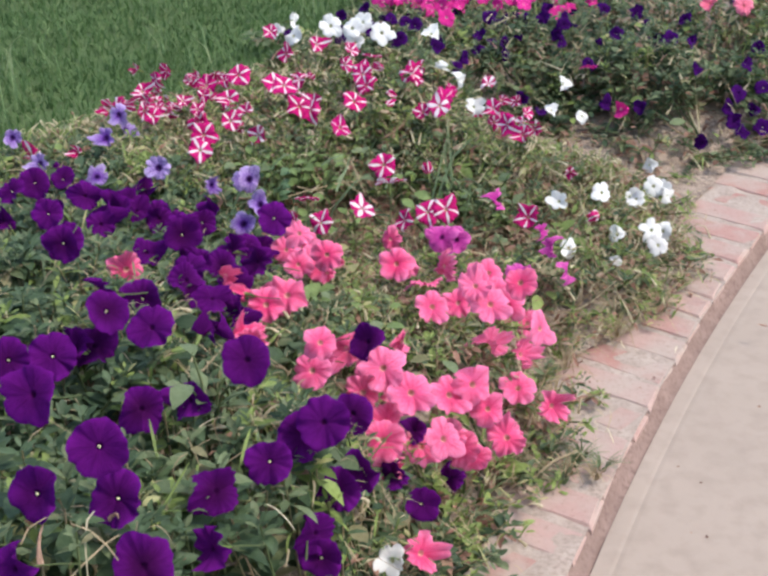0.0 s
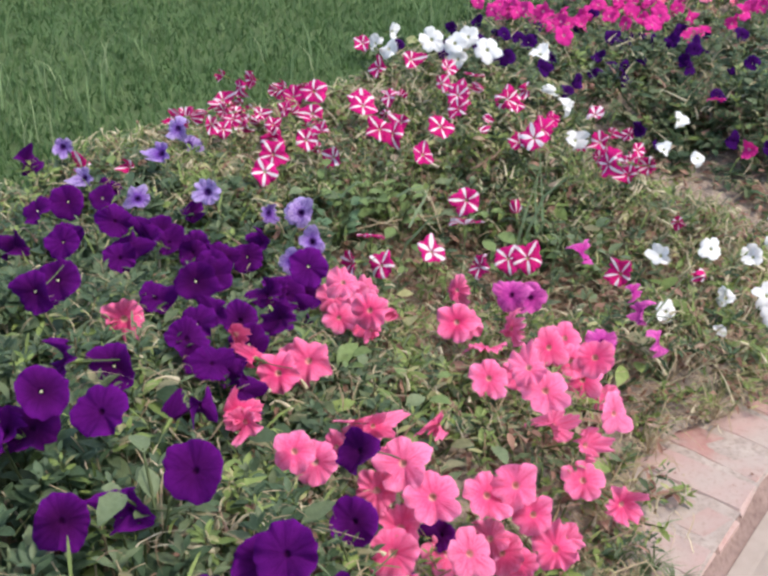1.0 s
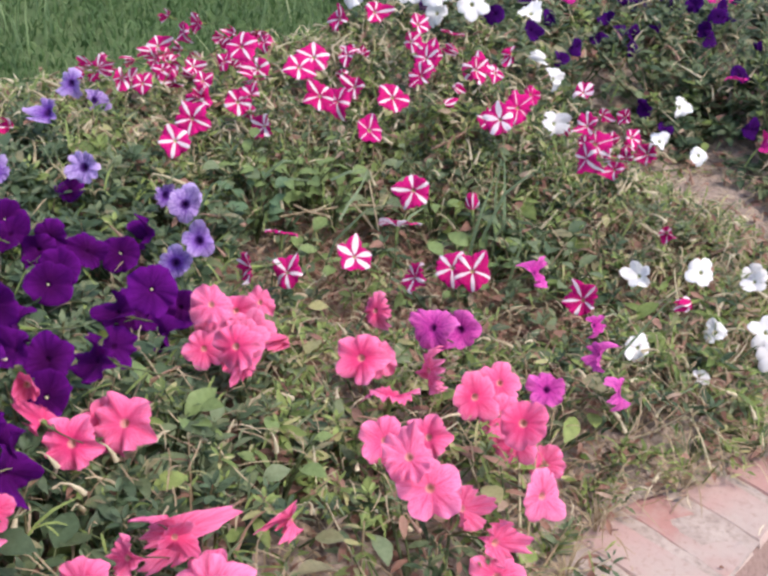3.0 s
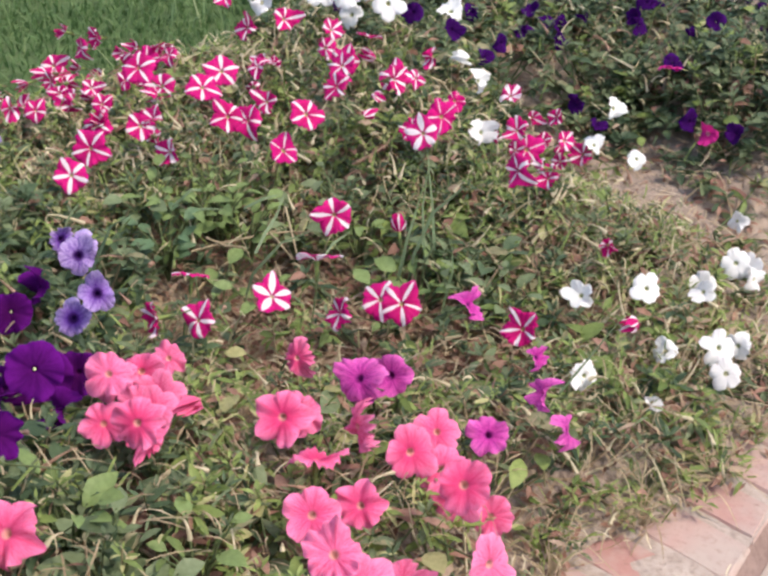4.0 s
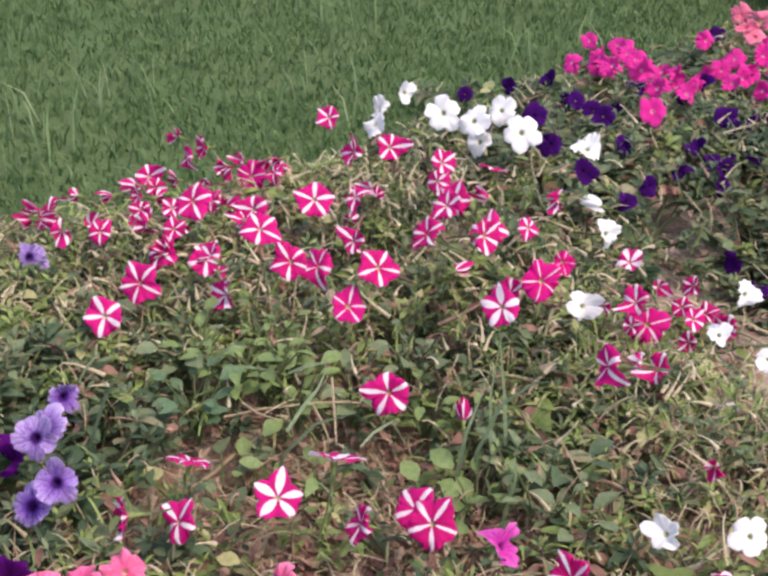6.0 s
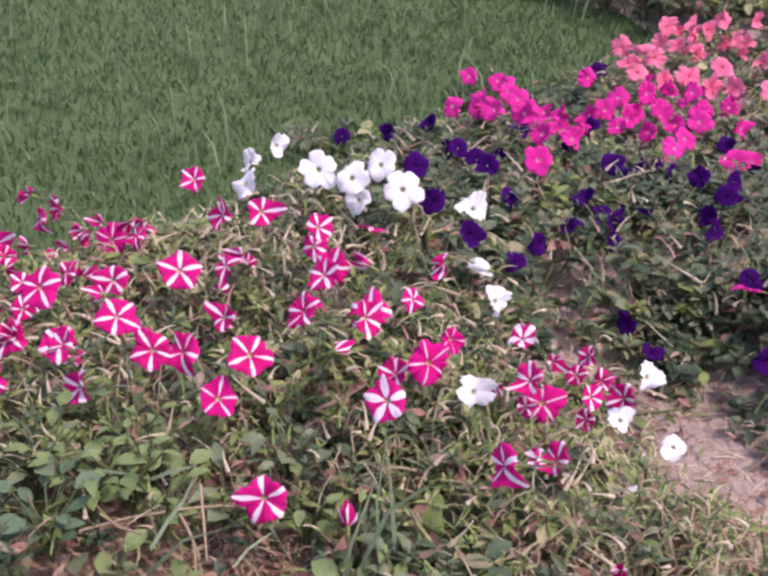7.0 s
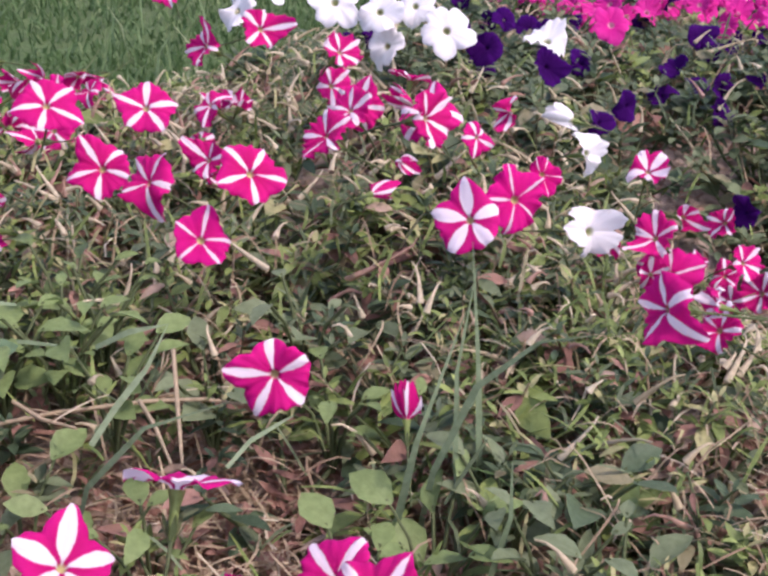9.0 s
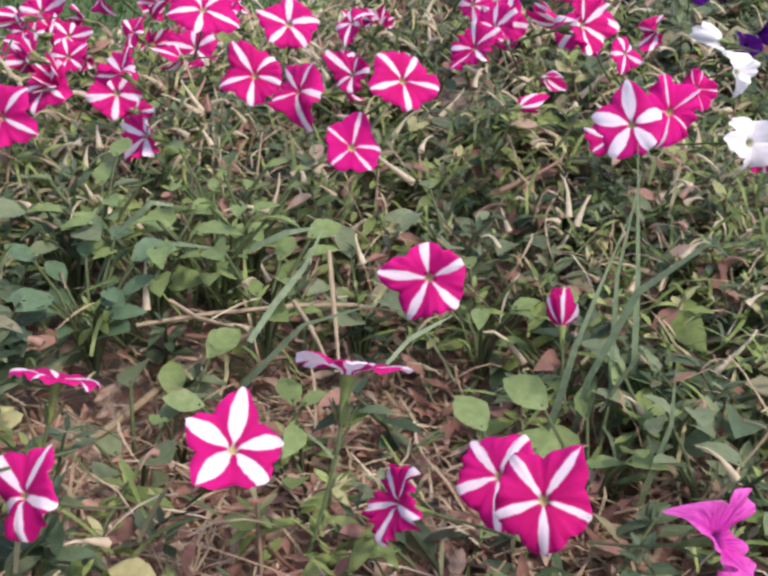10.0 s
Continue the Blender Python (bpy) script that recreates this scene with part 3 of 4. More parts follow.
PINK_2 = [
    (-0.153, 1.418, 0.365, 0), (-0.18, 1.426, 0.378, 3), (0.086, 1.43, 0.143, 0), (0.101, 1.431, 0.122, 0),
    (0.122, 1.444, 0.098, 0), (0.022, 1.458, 0.279, 3), (-0.209, 1.464, 0.384, 3), (0.142, 1.465, 0.331, 0),
    (0.122, 1.471, 0.357, 0), (-0.13, 1.476, 0.347, 0), (-0.335, 1.455, 0.402, 0), (-0.15, 1.483, 0.334, 0),
    (0.179, 1.517, 0.08, 2), (0.198, 1.566, 0.189, 2), (0.253, 1.602, 0.073, 2), (0.201, 1.612, 0.101, 0),
    (0.159, 1.623, 0.176, 2), (0.238, 1.655, 0.179, 0), (0.073, 1.656, 0.222, 0), (-0.083, 1.659, 0.313, 0),
    (0.113, 1.687, 0.21, 0), (-0.085, 1.689, 0.266, 3),
]
PINK_3 = [
    (0.209, 1.691, 0.241, 0), (-0.129, 1.697, 0.278, 0), (-0.097, 1.715, 0.261, 0), (-0.126, 1.72, 0.32, 0),
    (-0.092, 1.735, 0.271, 0), (0.063, 1.747, 0.213, 1), (-0.117, 1.764, 0.251, 0), (0.2, 1.776, 0.152, 0),
    (0.152, 1.789, 0.194, 0), (0.021, 1.791, 0.226, 0), (0.096, 1.792, 0.219, 2), (0.184, 1.793, 0.171, 0),
    (-0.106, 1.795, 0.242, 0), (0.237, 1.803, 0.103, 0), (-0.067, 1.803, 0.232, 3), (-0.155, 1.806, 0.249, 0),
    (0.035, 1.815, 0.211, 0), (-0.134, 1.832, 0.241, 0), (0.175, 1.844, 0.179, 0), (-0.118, 1.878, 0.227, 0),
    (0.013, 1.922, 0.206, 2.5),
]
STAR_1 = [
    (-0.148, 1.938, 0.236, 2), (-0.106, 1.959, 0.223, 2), (0.26, 2.032, 0.189, 0), (-0.13, 2.038, 0.234, 1),
    (0.116, 2.062, 0.195, 0), (0.04, 2.065, 0.174, 2), (0.084, 2.112, 0.167, 0), (0.403, 2.127, 0.147, 3),
    (-0.559, 2.17, 0.279, 2), (-0.345, 2.252, 0.244, 0), (0.007, 2.26, 0.2, 0), (0.093, 2.269, 0.177, 3),
    (0.371, 2.27, 0.171, 3), (0.245, 2.284, 0.268, 2), (-0.351, 2.348, 0.237, 0), (-0.185, 2.36, 0.332, 0),
    (-0.274, 2.363, 0.355, 0), (-0.268, 2.386, 0.27, 2), (-0.16, 2.387, 0.278, 0), (-0.049, 2.396, 0.283, 0),
]
STAR_2 = [
    (0.29, 2.397, 0.202, 2), (-0.142, 2.428, 0.254, 2), (0.07, 2.442, 0.321, 2), (-0.367, 2.46, 0.226, 3),
    (0.065, 2.468, 0.315, 0), (0.091, 2.497, 0.218, 2), (0.208, 2.512, 0.209, 3),
    (-0.027, 2.523, 0.271, 2), (0.243, 2.541, 0.206, 2), (-0.446, 2.543, 0.211, 3), (-0.388, 2.546, 0.217, 2),
    (0.317, 2.549, 0.189, 2.5), (-0.141, 2.563, 0.224, 2), (0.267, 2.585, 0.208, 3), (-0.646, 2.173, 0.270, 2),
    (-0.226, 2.638, 0.24, 0), (-0.036, 2.651, 0.252, 2), (0.306, 2.658, 0.178, 2.5), (-0.333, 2.661, 0.199, 0),
]
STAR_3 = [
    (-0.035, 2.687, 0.244, 0), (-0.153, 2.697, 0.231, 3), (0.011, 2.701, 0.246, 3), (-0.134, 2.706, 0.304, 2),
    (0.355, 2.711, 0.089, 2), (-0.06, 2.716, 0.286, 2), (-0.237, 2.734, 0.327, 0.25), (-0.074, 2.742, 0.244, 2),
    (-0.207, 2.752, 0.27, 2), (-0.012, 2.833, 0.231, 1), (-0.497, 2.84, 0.206, 2), (-0.357, 2.865, 0.172, 2),
    (-0.543, 2.621, 0.210, 2), (-0.525, 2.662, 0.210, 2), (-0.533, 2.720, 0.200, 2),
    (-0.436, 2.791, 0.200, 2), (-0.522, 2.827, 0.190, 2), (-0.381, 2.826, 0.200, 3), (-0.578, 2.904, 0.190, 3),
]
WHITE_1 = [
    (0.001, 1.082, 0.223, 0), (0.419, 2.022, 0.103, 3), (0.339, 2.043, 0.12, 0), (0.52, 2.12, 0.082, 0),
    (0.445, 2.14, 0.097, 2), (0.514, 2.157, 0.096, 0), (0.334, 2.159, 0.16, 2), (0.415, 2.162, 0.175, 0),
    (0.545, 2.195, 0.074, 2), (0.501, 2.255, 0.117, 2), (0.508, 2.306, 0.096, 0), (0.595, 2.387, 0.062, 2),
    (0.41, 2.4, 0.237, 2.5), (0.569, 2.405, 0.076, 0), (0.587, 2.413, 0.066, 0), (0.194, 2.431, 0.251, 2),
]
WHITE_2 = [
    (0.353, 2.437, 0.237, 2), (0.375, 2.442, 0.292, 2), (0.377, 2.475, 0.115, 1), (0.597, 2.585, 0.047, 2),
    (0.179, 2.708, 0.212, 2), (0.158, 2.777, 0.221, 3), (-0.192, 2.808, 0.293, 0), (0.124, 2.835, 0.282, 2),
    (-0.109, 2.890, 0.290, 0), (-0.058, 2.884, 0.285, 0), (-0.053, 2.901, 0.244, 0), (0.011, 2.91, 0.264, 0),
    (-0.034, 2.964, 0.275, 0), (-0.243, 2.980, 0.250, 2), (-0.207, 3.008, 0.270, 2),
]
MAGENTA_1 = [
    (0.095, 1.825, 0.256, 0), (0.229, 1.862, 0.165, 0.5), (0.122, 1.876, 0.224, 0), (0.285, 1.9, 0.195, 2),
    (0.315, 1.903, 0.144, 2), (0.278, 1.983, 0.184, 2.5), (0.198, 2.009, 0.232, 2),
]
LAVENDER_1 = [
    (-0.233, 1.915, 0.245, 0), (-0.202, 1.916, 0.279, 0), (-0.218, 1.918, 0.325, 0), (-0.23, 1.951, 0.311, 0),
    (-0.478, 1.96, 0.318, 2), (-0.384, 2.016, 0.308, 0), (-0.606, 2.082, 0.294, 2), (-0.306, 2.093, 0.239, 2),
    (-0.508, 2.192, 0.296, 2), (-0.489, 2.236, 0.325, 0), (-0.503, 2.344, 0.252, 2), (-0.682, 2.195, 0.300, 2),
]
FAR_PURPLE_1 = [
    (0.742, 2.702, 0.062, 0), (0.841, 2.739, 0.069, 0), (0.825, 2.752, 0.089, 0), (0.811, 2.756, 0.124, 0),
    (0.607, 2.757, 0.128, 0), (0.899, 2.765, 0.069, 0), (0.835, 2.773, 0.153, 0), (0.13, 2.779, 0.281, 0),
    (0.876, 2.779, 0.107, 0), (0.731, 2.79, 0.208, 2), (0.898, 2.798, 0.154, 0), (0.859, 2.804, 0.212, 0),
    (0.539, 2.82, 0.119, 2), (0.184, 2.862, 0.203, 2), (0.389, 2.868, 0.082, 0), (0.904, 2.889, 0.219, 0),
    (0.349, 2.901, 0.105, 2), (0.053, 2.922, 0.256, 0), (0.21, 2.929, 0.203, 2),
]
FAR_PURPLE_2 = [
    (0.715, 2.984, 0.219, 0), (0.594, 3.04, 0.217, 0), (0.459, 3.051, 0.201, 0), (0.153, 3.06, 0.21, 2),
    (0.454, 3.082, 0.208, 0), (0.784, 3.135, 0.221, 2), (0.478, 3.152, 0.211, 0), (0.097, 3.176, 0.21, 0),
    (0.671, 3.195, 0.22, 0), (0.077, 3.199, 0.21, 0), (0.435, 3.218, 0.209, 0), (0.038, 3.241, 0.209, 0),
    (0.294, 3.245, 0.209, 0), (0.598, 3.248, 0.22, 0), (-0.093, 3.28, 0.209, 0), (-0.032, 3.342, 0.21, 0),
    (0.492, 3.576, 0.129, 0), (-0.258, 3.603, 0.061, 0), (0.226, 3.952, 0.129, 0),
]
FAR_MAGENTA_1 = [
    (0.562, 2.763, 0.113, 2), (0.505, 2.913, 0.166, 1), (0.179, 3.177, 0.219, 0), (0.172, 3.289, 0.219, 2),
    (0, 3.39, 0.217, 2), (0.346, 3.555, 0.139, 0), (0.396, 3.606, 0.139, 0), (0.232, 3.607, 0.14, 0),
    (0.146, 3.609, 0.139, 0), (0.182, 3.617, 0.14, 0), (0.117, 3.624, 0.14, 0), (0.314, 3.644, 0.14, 0),
    (0.26, 3.655, 0.139, 0), (0.087, 3.671, 0.139, 0), (0.438, 3.682, 0.139, 0), (0.366, 3.687, 0.139, 0),
    (0.281, 3.729, 0.14, 0), (0.057, 3.752, 0.123, 0), (0.426, 3.801, 0.139, 0), (0.004, 3.985, 0.063, 0),
    (-0.062, 3.993, 0.065, 0),
]
FAR_PINK_1 = [
    (0.933, 3.139, 0.242, 0), (0.854, 3.174, 0.24, 0), (0.463, 3.838, 0.14, 0), (0.368, 3.857, 0.139, 2),
    (0.415, 3.899, 0.14, 0), (0.285, 3.953, 0.14, 2), (0.486, 3.984, 0.139, 0), (0.342, 4.005, 0.139, 0),
    (0.5, 4.317, 0.089, 0), (0.422, 4.394, 0.087, 2), (0.5, 4.513, 0.09, 0),
]
STAR_BROAD_1 = [
    (-0.034, 2.035, 0.213, 0.5), (0.015, 2.066, 0.249, 1), (0.278, 2.310, 0.262, 3), (0.118, 2.33, 0.293, 0),
    (0.232, 2.540, 0.262, 2),
]
STAR_THIN_1 = [
    (-0.079, 2.37, 0.238, 0), (0.135, 2.478, 0.251, 0), (0.150, 2.532, 0.253, 2.5), (0.261, 2.547, 0.172, 0),
    (-0.401, 2.809, 0.18, 0),
]

# ---------------------------------------------------------------- plants
GREENS = [LEAF_LUSH, LEAF_GREY, LEAF_LIGHT, STRAW, CREAM, STEM, BROWN]
# shoots, share of each green, thin straws, withered tubes, leaf length, leaf width to length, broad leaves, fine green blades
HABIT = {
    "lush": (26, ((0, 0.66), (1, 0.25), (2, 0.09)), 12, 3, 0.0265, 0.44, 5, 10),
    "grey": (22, ((1, 0.50), (0, 0.42), (2, 0.08)), 16, 4, 0.024, 0.50, 2, 16),
    "olive": (25, ((1, 0.28), (2, 0.52), (0, 0.20)), 70, 12, 0.022, 0.32, 3, 36),
    "light": (27, ((2, 0.50), (0, 0.24), (1, 0.26)), 46, 15, 0.023, 0.38, 4, 60),
    "straw": (22, ((2, 0.64), (1, 0.28), (0, 0.08)), 120, 24, 0.022, 0.27, 1, 46),
}


def foliage(cx, cy, habit, spread, seed, thin=1.0):
    """The stems and leaves of one plant, in its own axes; they follow the lie of the bed."""
    r = np.random.default_rng(seed)
    shoots, shares, straws, tubes, length, slim, broad, fine = HABIT[habit]
    tubes = int(tubes * (1.5 if cy > 2.55 or cx < -0.32 and cy > 2.0 else 0.7))
    straws = int(straws * (0.6 if cy > 2.5 else 0.75 if 2.0 < cy < 2.5 and -0.3 < cx < 0.24 else 1.0))
    shoots, straws, tubes = int(shoots * thin), int(straws * max(thin, 0.5)), int(tubes * thin)
    length *= r.uniform(0.75, 1.35)
    base = soil_z(cx, cy)
    sheet, stems = Sheet(), []
    withered = {"lush": 0.03, "grey": 0.10}.get(habit, 0.34)
    greens, weights = [g for g, _ in shares], np.array([w for _, w in shares])
    for _ in range(shoots):
        a, d = r.uniform(0, 6.28), spread * math.sqrt(r.uniform(0.02, 1.0)) * 1.2
        x, y = d * math.cos(a), d * math.sin(a)
        bottom = soil_z(cx + x * 0.4, cy + y * 0.4)
        full = foliage_z(cx + x, cy + y) + 0.016 * noise.noise(((cx + x) * 14, (cy + y) * 14, 3.0))
        top = max(full + 0.010 - abs(r.normal()) * 0.030, bottom + 0.012)
        q = [np.array((x * u ** 0.7, y * u ** 0.7, bottom + (top - bottom) * u - base)) for u in (0.0, 0.35, 0.7, 1.0)]
        if len(stems) < 4:
            stems.append(Sheet())
            rod_shape(stems[-1], q, [0.0026, 0.0022, 0.0017, 0.0010], 0, 5)
        else:
            rod_shape(sheet, q, [0.0022, 0.0018, 0.0014, 0.0009], 5 if r.uniform() < 0.6 else 3, 4)
        tone = int(r.choice(greens, p=weights / weights.sum()))
        turn = r.uniform(0, 6.28)
        # a whorl at the tip of the shoot, and larger leaves down its length
        for k in range(8):
            a = turn + 2.4 * k
            rise = 1.3 - 0.17 * k
            axis = np.array((math.cos(a), math.sin(a), rise + r.normal() * 0.15))
            size = length * (0.35 + 0.07 * k) * r.uniform(0.85, 1.2)
            at = q[3] - np.array((0, 0, 0.0022 * k)) + axis * 0.002
            leaf_shape(sheet, at, axis, np.array((0.1 * r.normal(), 0.1 * r.normal(), 1.0)), size, size * slim, r.uniform(0.0, 0.4), tone, r.uniform(0.15, 0.4))
        for k in range(7):
            u = r.uniform(0.35, 0.97)
            j = min(int(u * 3), 2)
            at = q[j] + (q[j + 1] - q[j]) * (u * 3 - j)
            a = r.uniform(0, 6.28)
            axis = np.array((math.cos(a), math.sin(a), r.uniform(-0.25, 0.7)))
            size = length * r.uniform(0.7, 1.25)
            leaf_shape(sheet, at, axis, np.array((r.normal() * 0.4, r.normal() * 0.4, 1.0)), size, size * slim * r.uniform(0.9, 1.3), r.uniform(0.0, 0.6),
                       tone if r.uniform() > withered else 6, r.uniform(0.1, 0.5))
    for _ in range(int(broad * thin)):
        a, d = r.uniform(0, 6.28), spread * math.sqrt(r.uniform(0.0, 1.0)) * 1.15
        x, y = d * math.cos(a), d * math.sin(a)
        low = soil_z(cx + x, cy + y) - base
        at = np.array((x, y, max(foliage_z(cx + x, cy + y) - base - abs(r.normal()) * 0.022, low + 0.010)))
        a = r.uniform(0, 6.28)
        axis = np.array((math.cos(a), math.sin(a), r.uniform(-0.2, 0.5)))
        size = r.uniform(0.026, 0.042)
        rod_shape(sheet, [at - axis * 0.016 - np.array((0, 0, 0.012)), at], [0.0011, 0.0009], 5, 4)
        leaf_shape(sheet, at, axis, np.array((r.normal() * 0.35, r.normal() * 0.35, 1.0)), size, size * r.uniform(0.5, 0.7), r.uniform(0.0, 0.5),
                   (0 if habit == "lush" else 2) if r.uniform() < 0.6 else 1, r.uniform(0.1, 0.4))
    for n, material in ((straws, 3), (tubes, 4), (int(fine * thin), 2)):
        for _ in range(n):
            a, d = r.uniform(0, 6.28), spread * math.sqrt(r.uniform(0, 1.0)) * 1.25
            at = np.array((d * math.cos(a), d * math.sin(a), 0.0))
            lift = (0.022 if cy > 2.3 else 0.010) - abs(r.normal()) * 0.022 if material == 4 else 0.010 - abs(r.normal()) * 0.028 - (0.012 if material == 2 else 0.0)
            at[2] = max(foliage_z(cx + at[0], cy + at[1]) - base + lift, 0.006)
            a, l = r.uniform(0, 6.28), ((0.030 if habit in ("straw", "olive") else 0.042) if material != 4 else 0.024) * r.uniform(0.5, 1.4)
            axis, curl = np.array((math.cos(a), math.sin(a), r.uniform(-0.3, 1.0))), r.uniform(0.4, 1.5)
            if material == 2:
                axis[2], curl = r.uniform(0.4, 2.2), r.uniform(0.1, 0.7)
            axis /= np.linalg.norm(axis)
            drop = np.array((-axis[1] * r.normal() * 0.7, axis[0] * r.normal() * 0.7, -0.9))
            q = [at + axis * l * u + drop * (curl * l * u * u) for u in (0.0, 0.3, 0.6, 0.85, 1.0)]
            if material != 4:
                side = np.cross(axis, (0.2, 0.1, 1.0))
                full = 1.0 if material == 3 else 1.7
                strip_shape(sheet, q, [full * w for w in (0.0012, 0.0016, 0.0018, 0.0012, 0.0004)], side / np.linalg.norm(side), material if material == 3 or r.uniform() < 0.7 else 1)
            else:
                rod_shape(sheet, q, [0.0006, 0.0009, 0.0013, 0.0024, 0.0031], 4, 5)
    return sheet.mesh("foliage", GREENS), [q.mesh("stem", [STEM]) for q in stems]


def strewn(seed, count, x0, x1, y0, y1, up, forms=(0, 0, 0.5, 2, 2)):
    """Flowers strewn over a stretch of the bed."""
    r = np.random.default_rng(seed)
    out = []
    while len(out) < count:
        x, y = r.uniform(x0, x1), r.uniform(y0, y1)
        if lawn_x(y) + 0.03 < x < spill_x(y) - 0.03:
            out.append((x, y, foliage_z(x, y) + up + r.normal() * 0.012, forms[r.integers(len(forms))]))
    return out


FLOWERS = {"purple": PURPLE_1 + PURPLE_2 + PURPLE_3 + PURPLE_4, "pink": PINK_1 + PINK_2 + PINK_3, "star": STAR_1 + STAR_2 + STAR_3 + strewn(4, 22, -0.60, -0.15, 2.45, 2.88, 0.03, (3, 3, 2.5)) + strewn(8, 13, -0.60, -0.24, 2.34, 2.60, 0.035, (2, 2, 0.25, 3)) + strewn(5, 8, 0.0, 0.36, 2.50, 2.80, 0.03, (3, 2.5)), "star_broad": STAR_BROAD_1, "star_thin": STAR_THIN_1, "white": WHITE_1 + WHITE_2, "magenta": MAGENTA_1, "lavender": LAVENDER_1,
           "far_purple": FAR_PURPLE_1 + FAR_PURPLE_2 + strewn(1, 34, 0.0, 1.3, 2.95, 3.6, 0.006, (0, 2, 2, 3, 3)) + strewn(9, 14, -0.12, 0.35, 3.0, 3.35, 0.012, (0, 2, 2)), "far_magenta": FAR_MAGENTA_1 + strewn(2, 46, 0.0, 0.75, 3.3, 3.85, 0.03, (0, 0, 2, 2, 3)), "far_pink": FAR_PINK_1 + strewn(3, 40, 0.25, 0.95, 3.8, 4.5, 0.03, (0, 0, 2, 2, 3)) + strewn(6, 14, 0.40, 0.90, 4.35, 4.9, 0.03) + strewn(7, 22, -0.30, 0.80, 4.85, 5.25, 0.03, (0, 0, 2))}
SPOTS = []
# patches of open soil
BARE = [(0.48, 2.70, 0.10), (0.56, 2.61, 0.11), (0.05, 2.17, 0.10), (0.19, 2.19, 0.06), (-0.05, 2.10, 0.06), (0.13, 2.10, 0.06), (-0.01, 1.92, 0.06), (-0.20, 2.22, 0.065), (-0.13, 2.29, 0.065)]


def plant(key, cx, cy, habit, label, spread=0.11, group="petunias in the bed"):
    base = soil_z(cx, cy)
    root = new("petunia", None)
    root.matrix_basis = pose(cx, cy, base)
    root.empty_display_size = 0.05
    thin = 0.30 if any(math.hypot(cx - a, cy - b) < c + 0.03 for a, b, c in BARE) else 0.55 if 3.4 < cy < 4.6 else 1.0
    leaves, stems = foliage(cx, cy, habit, spread, len(SPOTS) + 11, thin)
    tagged(part("foliage", leaves, root), kind="stuff")
    for q in stems:
        part("stem", q, root)
    SPOTS.append((cx, cy))
    return tagged(root, label, "petunia", group)


# flowers that plainly look another way, by their place
TURNED = {(0.015, 2.066): (-0.05, 0.66, 1.0), (-0.13, 2.038): (0.05, 0.58, 1.0), (0.135, 2.478): (0.55, -0.70, 0.45), (0.124, 2.835): (0.05, -0.38, 0.85), (0.194, 2.431): (0.70, -0.60, 0.30), (0.285, 1.9): (-0.80, -0.30, 0.30), (0.315, 1.903): (0.85, -0.15, 0.35), (0.278, 1.983): (0.70, -0.50, 0.50), (0.245, 2.284): (-0.70, -0.35, 0.15),
          (0.232, 2.54): (0.10, -0.55, 0.85), (-0.034, 2.035): (0.42, -0.30, 0.80), (0.198, 2.009): (0.80, -0.22, 0.50), (0.229, 1.862): (0.15, -0.65, 0.75)}


def face(form, r):
    """The way a flower looks: to the light and out over the path, or to the sky."""
    if form == 1:
        return (r.normal() * 0.15, 0.42 + r.normal() * 0.10, 1.0)
    if form == 0.5:
        return (r.normal() * 0.2, -0.55, 0.8)
    if form in (2, 2.5):
        return (r.choice((-1.0, 1.0)) * r.uniform(0.25, 0.75), -0.6 + r.normal() * 0.15, r.uniform(0.1, 0.85))
    if form == 3:
        return (r.normal() * 0.7, r.normal() * 0.6 - 0.3, r.uniform(-0.2, 0.6))
    return (0.08 + r.normal() * 0.24, -0.80 + r.normal() * 0.14, 0.66 + r.normal() * 0.18)


